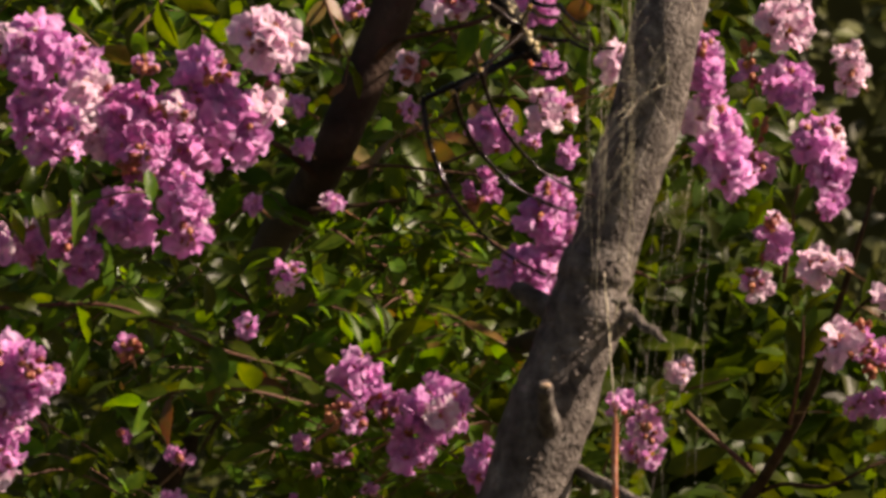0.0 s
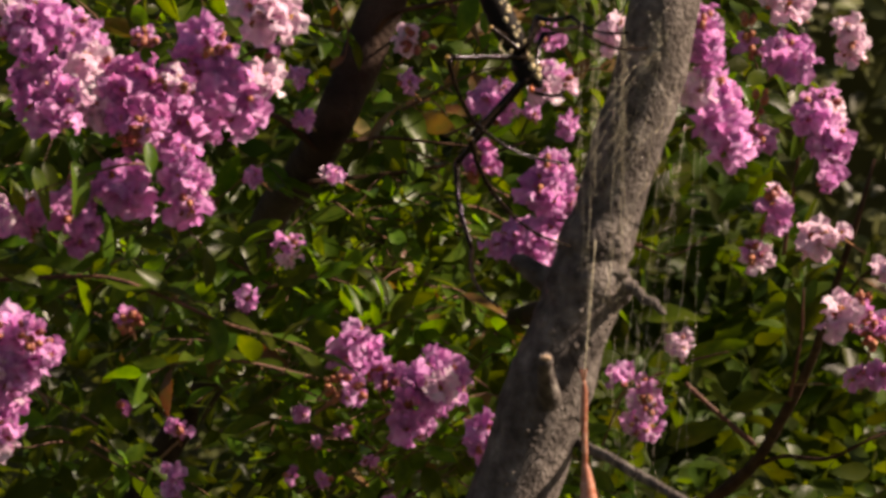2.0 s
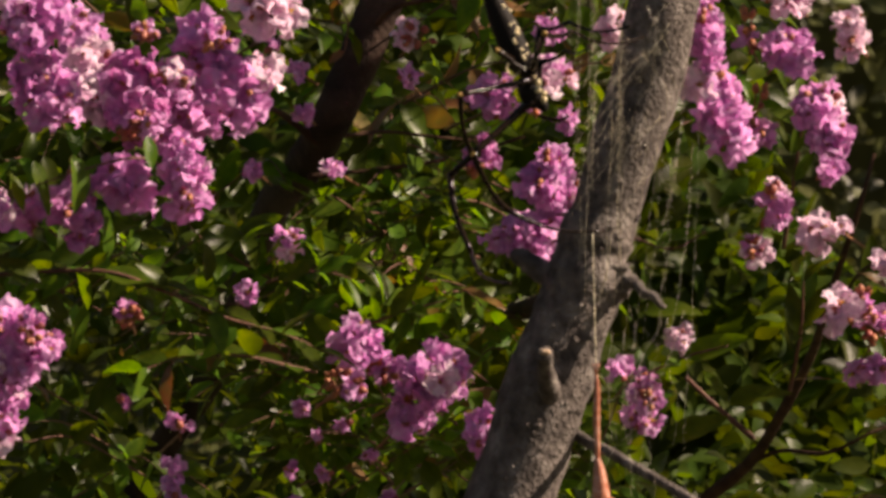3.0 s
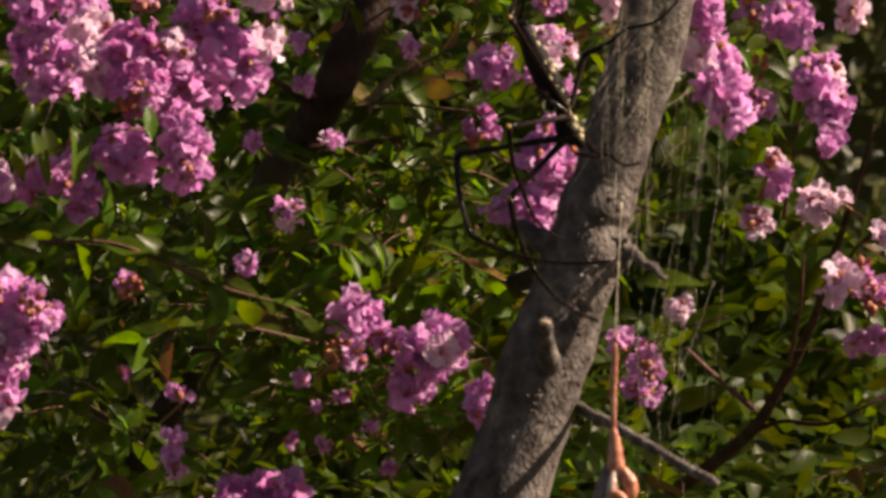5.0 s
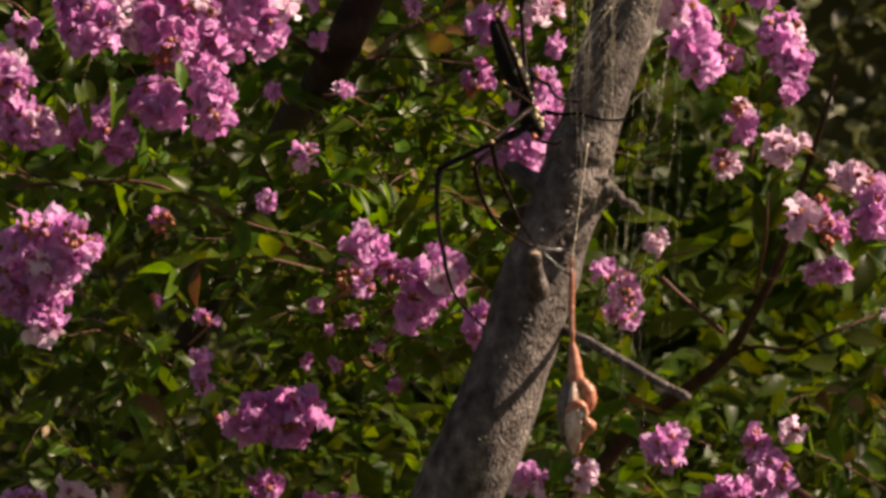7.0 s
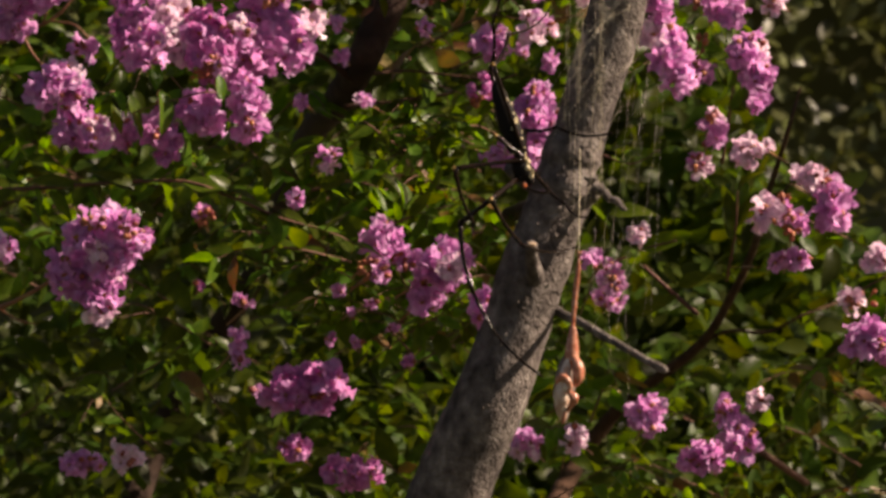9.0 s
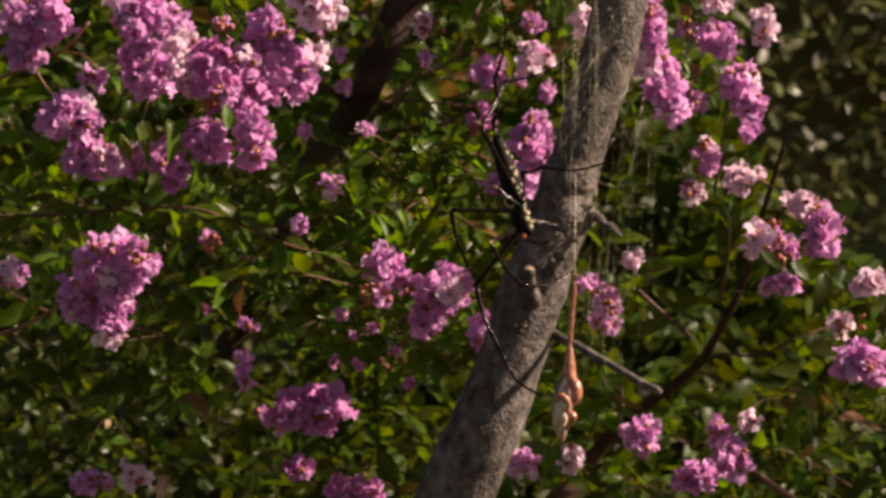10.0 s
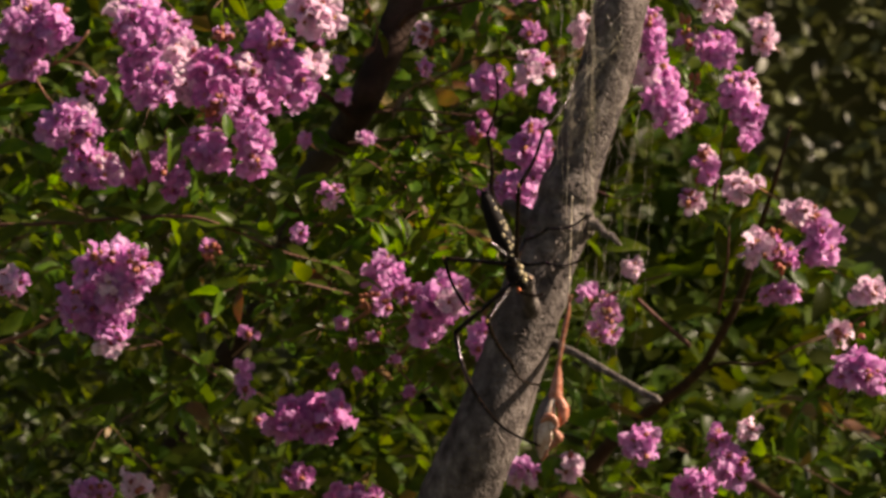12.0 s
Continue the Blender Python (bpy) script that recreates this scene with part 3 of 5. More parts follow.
def bud_mesh():
    bm = bmesh.new()
    ball(bm, (0, 0, 0.5), (0.42, 0.42, 0.55), 8, 6)
    tube(bm, [(0, 0, 0.9), (0, 0, 1.15)], [0.16, 0.03], 6)
    data = bpy.data.meshes.new("bud")
    bm.to_mesh(data)
    bm.free()
    data.materials.append(CALYX)
    data.shade_smooth()
    return data


BUD = bud_mesh()
PINK_LABEL = "frilly pink crape myrtle blossom cluster in sun and shade"
PALE_LABEL = "faded and sunlit pale pink and white crape myrtle blossom cluster"


def flower_cluster(u0, v0, u1, v1, d, seed, tone="pink", full=1.0, size=46, buds=5, label="", root=None, lean=0.22):
    """A cluster that fills the part of the plan from u0, v0 to u1, v1; root: where its stalk comes from; lean: how far it tips back towards the light."""
    r = random.Random(seed)
    cu, cv, ru, rv = (u0 + u1) / 2, (v0 + v1) / 2, (u1 - u0) / 2, (v1 - v0) / 2
    d -= max(0.0, 480 - cu) * UNIT * 0.45  # the left of the shrub bulges forward
    if cu < 480:
        d -= max(0.0, min(cv, 450) - 200) * UNIT * 0.35
    size = min(size, 0.75 * min(ru, rv) + 6)
    iu, iv = max(ru - 0.62 * size, 3), max(rv - 0.62 * size, 3)
    rd = min(max(iu, iv), 70) * (0.8 if lean < 0.5 else 0.35)
    centre = spot(cu, cv, d)
    ob = thing("flower_cluster", centre, label or (PALE_LABEL if tone == "pale" else PINK_LABEL), "flowers", "crape myrtle blossoms")
    k = centre.y / PLANE * UNIT
    small = max(ru, rv) < 33
    if small:
        size *= 1.25
    n = r.choice((1, 2)) if small else max(1, round(full * 3.9 * (iu + size * 0.5) * (iv + size * 0.5) / (size * size)))
    base = spot(*(root or (cu + r.uniform(-50, 50), cv + rv * 0.6 + 15, d + 0.14))) - centre
    spots, bm = [], bmesh.new()
    tube(bm, curve_points([base, base * 0.45 + Vector((0, 0.008, 0)), (0, 0.006, 0)], 5), [k * 2.6] * 11, 6)
    # a large cluster falls into lobes with gaps between them
    lobes = [(Vector((0, 0, 0)), 1.0)]
    if min(ru, rv) > 40:
        first, count = r.uniform(0, 6.28), r.choice((3, 4, 4, 5))
        lobes = [(Vector((0.58 * math.cos(first + 6.28 * j / count), r.uniform(-0.3, 0.3), 0.58 * math.sin(first + 6.28 * j / count))) * r.uniform(0.75, 1.1), r.uniform(0.36, 0.56)) for j in range(count)]
        n = round(n * 0.9)
    for i in range(n):
        best = None
        for _ in range(12):
            q = Vector((r.gauss(0, 1), r.gauss(0, 1), r.gauss(0, 1))).normalized() * r.uniform(0.25, 1) ** 0.5
            if i % 6 == 5:
                q *= 1.3
            q *= 0.86 + 0.55 * noise.noise(q.normalized() * 1.9 + Vector((seed * 3.7, 0, 0)))
            middle, reach = lobes[i % len(lobes)]
            q = middle + q * reach
            q = Vector((q.x * iu, -abs(q.y) * rd if r.random() < 0.75 else q.y * rd * 0.5, q.z * iv))
            gap = min([(q - p).length for p in spots] or [1e3])
            if best is None or gap > best[0]:
                best = (gap, q)
        q = best[1]
        q.y += lean * q.x + 0.6 * lean * q.z
        spots.append(q)
        out = Vector((q.x / iu * 0.9 + 0.35, -0.75 + q.y / rd * 0.5, q.z / iv * 0.9 + 0.4)) + Vector((r.gauss(0, 0.3), r.gauss(0, 0.25), r.gauss(0, 0.3)))
        # some pale flowers among the pink put white highlights into the colour
        f = part("flower", r.choice(FLOWERS["pale" if tone == "pink" and r.random() < 0.10 else tone]), None, ob)
        s = size * k * (r.uniform(0.5, 0.85) if i % 6 == 5 else r.uniform(0.75, 1.2))
        f.matrix_basis = Matrix.Translation(q * k) @ frame_of(Vector((r.gauss(0, 1), r.gauss(0, 0.3), r.gauss(0, 1))).cross(out), out) @ Matrix.Diagonal((s, s, s, 1))
        foot = q * k * 0.3 + Vector((0, 0.006, -0.004))
        tube(bm, [foot, q * k], [k * 2, k * 1.6], 4, cap=False)
    for i in range(buds):
        a = r.uniform(0, 6.28)
        b = r.uniform(0.35, 1.05)
        q = Vector((math.cos(a) * iu * b, (-1.25 + b) * rd + r.uniform(-0.2, 0.3) * rd, math.sin(a) * iv * b)) * k
        tube(bm, [q * 0.3 + Vector((0, 0.006, -0.004)), q], [k * 2, k * 1.6], 4, cap=False)
        bud = part("bud", BUD, None, ob)
        s = k * r.uniform(12, 19)
        bud.matrix_basis = Matrix.Translation(q) @ frame_of(Vector((0, -0.5, 1)).cross(q), q) @ Matrix.Diagonal((s, s, s, 1))
    part("stalk", bm, STALK, ob)
    return ob


# big blossoms, near
flower_cluster(-30, 15, 175, 170, 4.40, 201, full=1.1)
flower_cluster(0, 150, 170, 300, 4.41, 202, full=1.1)
# pale petals here stand in for white sunlit highlights
flower_cluster(95, 120, 240, 290, 4.43, 203, "pale")
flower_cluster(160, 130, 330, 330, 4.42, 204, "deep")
flower_cluster(310, 75, 430, 250, 4.42, 205)
flower_cluster(350, 130, 500, 295, 4.41, 206, full=1.1)
flower_cluster(408, 18, 540, 130, 4.40, 207, "pale")
flower_cluster(170, 330, 275, 435, 4.42, 208)
flower_cluster(285, 290, 378, 452, 4.40, 209, full=1.1)
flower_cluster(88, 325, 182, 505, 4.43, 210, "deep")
flower_cluster(20, 390, 80, 480, 4.44, 211)
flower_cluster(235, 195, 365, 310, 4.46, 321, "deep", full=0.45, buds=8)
flower_cluster(100, 75, 190, 205, 4.45, 322, full=0.7)
flower_cluster(290, 195, 425, 305, 4.45, 323)
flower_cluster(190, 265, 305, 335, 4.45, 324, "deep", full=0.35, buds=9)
flower_cluster(-60, 385, 28, 480, 4.42, 212)
flower_cluster(-166, 255, -10, 400, 4.42, 213)
flower_cluster(-120, 360, -10, 470, 4.43, 214)
flower_cluster(-270, 20, -60, 160, 4.43, 215)
flower_cluster(-250, 120, -150, 225, 4.44, 216)
# lower left
flower_cluster(-80, 590, 118, 760, 4.39, 217, full=1.15)
flower_cluster(-140, 680, 80, 800, 4.41, 218)
flower_cluster(-60, 760, 45, 865, 4.40, 219)
flower_cluster(-290, 655, -190, 735, 4.45, 220, buds=6)
# the pair beside the trunk
flower_cluster(583, 618, 680, 720, 4.51, 221, root=(560, 760, 4.56), lean=0.7)
flower_cluster(640, 680, 715, 745, 4.51, 222, full=0.6, size=34, buds=12, root=(560, 780, 4.56), lean=0.7)
flower_cluster(705, 662, 852, 790, 4.505, 223, full=1.15, root=(660, 800, 4.56), lean=0.7)
# pale flowers laid over the pair brighten it: sunlight put into colour
flower_cluster(722, 672, 842, 770, 4.494, 225, "pale", full=0.22, buds=2, root=(660, 800, 4.56), lean=0.7)
flower_cluster(688, 745, 775, 850, 4.51, 224, root=(660, 860, 4.56), lean=0.7)
flower_cluster(815, 785, 900, 880, 4.45, 320)
# behind the trunk
flower_cluster(855, 425, 1010, 525, 4.42, 226, full=1.1)
flower_cluster(915, 300, 1015, 440, 4.42, 227)
flower_cluster(980, 370, 1060, 470, 4.43, 228, "pale")
flower_cluster(840, 180, 925, 275, 4.52, 229, full=0.8, size=38, lean=0.55)
flower_cluster(925, 140, 1025, 240, 4.50, 230, full=0.6, size=36, lean=0.55)
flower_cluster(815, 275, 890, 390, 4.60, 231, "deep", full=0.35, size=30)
flower_cluster(1060, 70, 1125, 145, 4.52, 232, "pale")
flower_cluster(735, -60, 860, 42, 4.50, 233)
flower_cluster(950, 92, 992, 130, 4.52, 234, buds=1)
flower_cluster(905, -20, 985, 50, 4.55, 235)
flower_cluster(985, 250, 1025, 290, 4.55, 236, buds=0)
flower_cluster(600, 0, 650, 30, 4.55, 237, buds=2)
# right of the trunk
flower_cluster(1215, 55, 1285, 190, 4.38, 241, lean=0.6)
flower_cluster(1200, 150, 1310, 290, 4.38, 242, full=1.1, lean=0.6)
flower_cluster(1235, 210, 1335, 345, 4.38, 243, lean=0.6)
flower_cluster(1335, 0, 1440, 90, 4.44, 244, "pale", lean=0.55)
flower_cluster(1335, 95, 1462, 195, 4.44, 245, lean=0.55)
flower_cluster(1405, 185, 1500, 300, 4.44, 246, full=1.1, lean=0.55)
flower_cluster(1430, 250, 1510, 340, 4.44, 247, lean=0.55)
flower_cluster(1475, 65, 1535, 165, 4.43, 248, "pale", full=0.8)
flower_cluster(1335, 370, 1410, 480, 4.48, 249, full=0.6, size=34)
flower_cluster(1312, 470, 1360, 535, 4.48, 250)
flower_cluster(1420, 440, 1475, 500, 4.47, 251, "pale")
flower_cluster(1472, 445, 1507, 492, 4.47, 252, "pale", buds=0)
flower_cluster(1440, 335, 1490, 385, 4.47, 253, buds=1)
flower_cluster(1550, 500, 1640, 560, 4.47, 254, "pale")
flower_cluster(1590, 530, 1700, 655, 4.47, 255, full=0.7)
flower_cluster(1462, 585, 1520, 650, 4.48, 256, "pale")
flower_cluster(1490, 690, 1600, 740, 4.48, 257)
flower_cluster(1712, 675, 1800, 745, 4.48, 258, "pale")
flower_cluster(1650, 840, 1800, 955, 4.47, 259)
flower_cluster(1072, 690, 1168, 765, 4.50, 260, full=0.35, size=30)
flower_cluster(1180, 635, 1225, 695, 4.48, 261, "pale", buds=2)
flower_cluster(1108, 775, 1165, 830, 4.52, 262, full=0.3, size=24, buds=3)
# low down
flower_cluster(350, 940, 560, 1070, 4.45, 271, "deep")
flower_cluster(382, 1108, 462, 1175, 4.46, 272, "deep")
flower_cluster(1186, 1022, 1270, 1122, 4.45, 273, full=1.1)
flower_cluster(1370, 1020, 1430, 1090, 4.46, 274)
flower_cluster(1395, 1060, 1480, 1165, 4.46, 275, full=0.8)
flower_cluster(1440, 1000, 1500, 1060, 4.46, 276, "pale")
flower_cluster(905, 1096, 1000, 1165, 4.48, 277, full=0.8)
flower_cluster(1030, 1076, 1088, 1150, 4.47, 278, "pale")
flower_cluster(-90, 1140, 20, 1200, 4.5, 279)
flower_cluster(20, 1130, 85, 1195, 4.5, 280, "pale")
flower_cluster(500, 1150, 640, 1230, 4.5, 281, "deep")
flower_cluster(1290, 1120, 1430, 1200, 4.5, 282, full=0.7)
flower_cluster(300, 797, 338, 858, 4.47, 283, full=0.6, size=22, buds=2)
flower_cluster(285, 850, 328, 970, 4.47, 284, full=0.5, size=24, buds=1)
flower_cluster(196, 585, 264, 650, 4.40, 285, "deep", full=0.2, size=30, buds=10, label="half-opened dark pink blossom with red calyces")
flower_cluster(490, 465, 535, 525, 4.5, 286, buds=1)
flower_cluster(415, 550, 455, 600, 4.5, 287, buds=0)
flower_cluster(565, 340, 612, 380, 4.5, 288, buds=0)
flower_cluster(430, 340, 465, 380, 4.5, 289, buds=0)
flower_cluster(500, 165, 545, 200, 4.5, 290, buds=0)
flower_cluster(520, 245, 555, 275, 4.5, 291, buds=0)
flower_cluster(700, 175, 735, 220, 4.46, 292, buds=1, label="small hanging half-closed pink blossom")
flower_cluster(1500, 590, 1590, 690, 4.5, 293, full=0.35, buds=12, label="spent flower head with red-brown seed calyces")
flower_cluster(690, 80, 790, 160, 4.48, 294, "pale", full=0.3, buds=12, label="withered flower head with salmon calyces")
for i, (u, v, w) in enumerate(((687, 946, 15), (573, 900, 14), (557, 836, 13), (512, 892, 20), (532, 784, 12), (604, 815, 11), (478, 140, 12), (940, 246, 13), (655, 870, 12), (215, 772, 10), (350, 1010, 13), (760, 1180, 14))):
    w *= 0.75
    flower_cluster(u - w, v - w, u + w, v + w, 4.56, 340 + i, "deep" if i % 3 == 0 else "pink", buds=1, label="single small pink blossom among the leaves")
SPENT = "spent flower head with red-brown seed calyces"
flower_cluster(1285, 180, 1385, 330, 4.44, 301, full=0.12, buds=16, label=SPENT)
flower_cluster(1300, 60, 1350, 180, 4.44, 302, full=0.1, buds=10, label=SPENT)
flower_cluster(550, 690, 660, 790, 4.48, 303, full=0.1, buds=14, label=SPENT)
flower_cluster(1120, 740, 1180, 800, 4.49, 304, full=0.2, buds=8, label=SPENT)
flower_cluster(1490, 560, 1560, 640, 4.49, 305, full=0.1, buds=14, label=SPENT)
flower_cluster(1650, 760, 1760, 850, 4.5, 306, "pale", full=0.12, size=34, buds=12, label=SPENT)
flower_cluster(200, 240, 300, 340, 4.41, 307, full=0.1, buds=12, label=SPENT)
flower_cluster(-60, 600, 20, 660, 4.375, 308, full=0.05, buds=9, label=SPENT)
flower_cluster(-80, 215, -20, 270, 4.43, 309, full=0.1, buds=9, label=SPENT)
flower_cluster(340, 95, 420, 165, 4.385, 331, full=0.05, buds=10, label=SPENT)
flower_cluster(230, 90, 300, 140, 4.385, 332, full=0.05, buds=9, label=SPENT)
flower_cluster(280, 175, 345, 230, 4.38, 333, full=0.05, buds=9, label=SPENT)
flower_cluster(225, 250, 290, 300, 4.38, 334, full=0.05, buds=8, label=SPENT)
flower_cluster(20, 600, 90, 680, 4.375, 335, full=0.05, buds=8, label=SPENT)


# ---- spider ----
NEAR = 4.25  # how far out the web hangs
# seconds, u, v of the waist, degrees of lean
BODY = [
    (0, 916, 58, -32), (0.5, 963, 79, -22), (1, 960, 99, -18), (1.5, 982, 126, -20), (2, 921, 150, -28),
    (2.5, 935, 144, -27), (3, 933, 200, -25), (3.2, 955, 213, -27), (4.8, 972, 297, -26), (5, 997, 317, -26),
    (5.5, 954, 340, -26), (6, 955, 350, -24), (6.5, 932, 364, -24.5), (7, 949, 390, -23), (7.2, 946, 397, -22),
    (8.8, 955, 462, -19), (9, 939, 488, -19.5), (9.5, 960, 512, -18), (10, 943, 544, -19), (10.5, 958, 563, -14),
    (11, 923, 606, -24), (11.5, 914, 623, -21), (12, 928, 649, -23.5),
]


def spider_pose(u, v, lean):
    return Matrix.Translation(spot(u, v, NEAR)) @ pose(0, 0, 0, 0, lean, 0)


def build_spider():
    ob = thing("spider", spot(916, 58, NEAR), "large black long-legged orb-weaver spider hanging head down", "spider")
    k = UNIT * NEAR / PLANE
    bm = bmesh.new()
    rows = [(6, 6), (13, 14), (28, 22), (56, 25), (95, 24), (130, 20.5), (158, 15.5), (175, 10), (184, 3)]
    pts = curve_points([(0.02 * h, 0, h, w) for h, w in rows], 4)
    tube(bm, [Vector(p[:3]) * k for p in pts], [max(p[3], 1) * k for p in pts], 18, 0.04, 500)
    abdomen = part("abdomen", bm, SPIDER, ob, "long dark cylindrical abdomen")
    rr = random.Random(4)
    for i in range(15):
        h = 24 + (i % 9) * 16 + rr.uniform(-6, 6)
        turn = (0.55 if i < 9 else 1.15) + rr.uniform(-0.3, 0.3)
        w = float(np.interp(h, [a for a, b in rows], [b for a, b in rows]))
        bm = bmesh.new()
        ball(bm, Vector((w * math.cos(turn), -w * math.sin(turn), h + rr.uniform(-3, 3))) * k, Vector((rr.uniform(2.6, 5.2), 3.0, rr.uniform(3, 6.5))) * k, 8, 6)
        part("spot", bm, CREAM, abdomen, "cream spot")
    bm = bmesh.new()
    a = [Vector((-16 + 11 * math.cos(t), -21.5 + 3 * math.cos(t), 26 + 13 * math.sin(t))) * k for t in np.linspace(0.4, 5.6, 14)]
    tube(bm, a, [2.0 * k] * 14, 6)
    part("ring_mark", bm, CREAM, abdomen, "pale ring round the lung cover")
    bm = bmesh.new()
    ball(bm, Vector((10, -4, 176)) * k, Vector((7, 7, 6)) * k, 8, 6)
    part("spinneret", bm, SPIDER, abdomen)
    bm = bmesh.new()
    ball(bm, Vector((-4, 0, -24)) * k, Vector((23, 24, 33)) * k, 16, 11, 0, None, 0.06, 600)
    part("head_shield", bm, SPIDER, ob, "black head with silvery hairs")
    bm = bmesh.new()
    ball(bm, Vector((4, -5, -52)) * k, Vector((11, 9, 15)) * k, 12, 8)
    ball(bm, Vector((4, 6, -52)) * k, Vector((11, 9, 15)) * k, 12, 8)
    part("jaw", bm, SPIDER, ob)
    for x, y, z, s in ((8, -17, -2, 6), (13, -14, -14, 6), (12, -15, 8, 5), (8, -21, -26, 5.5), (15, -10, -36, 5), (10, -16, -46, 5)):
        bm = bmesh.new()
        ball(bm, Vector((x, y, z)) * k, Vector((s, s * 0.7, s)) * 1.2 * k, 8, 6, 0, None, 0.3, 900)
        part("hip_patch", bm, CREAM, ob, "pale yellow leg bases")
    for side in (-1, 1):
        bm = bmesh.new()
        pts = [Vector(p) * k for p in ((-2, side * 8, -40), (-12, side * 14, -62), (4, side * 16, -80), (24, side * 14, -92), (38, side * 10, -90))]
        tube(bm, curve_points(pts, 4), [k * w for w in np.linspace(3.6, 3.2, 17)], 7)
        palp = part("palp", bm, SPIDER_LEG, ob)
        bm = bmesh.new()
        ball(bm, Vector((-11, side * 14, -61)) * k, Vector((5, 5, 9)) * k, 8, 6)
        part("palp_base", bm, RED, palp, "orange-red palp base")
    return ob


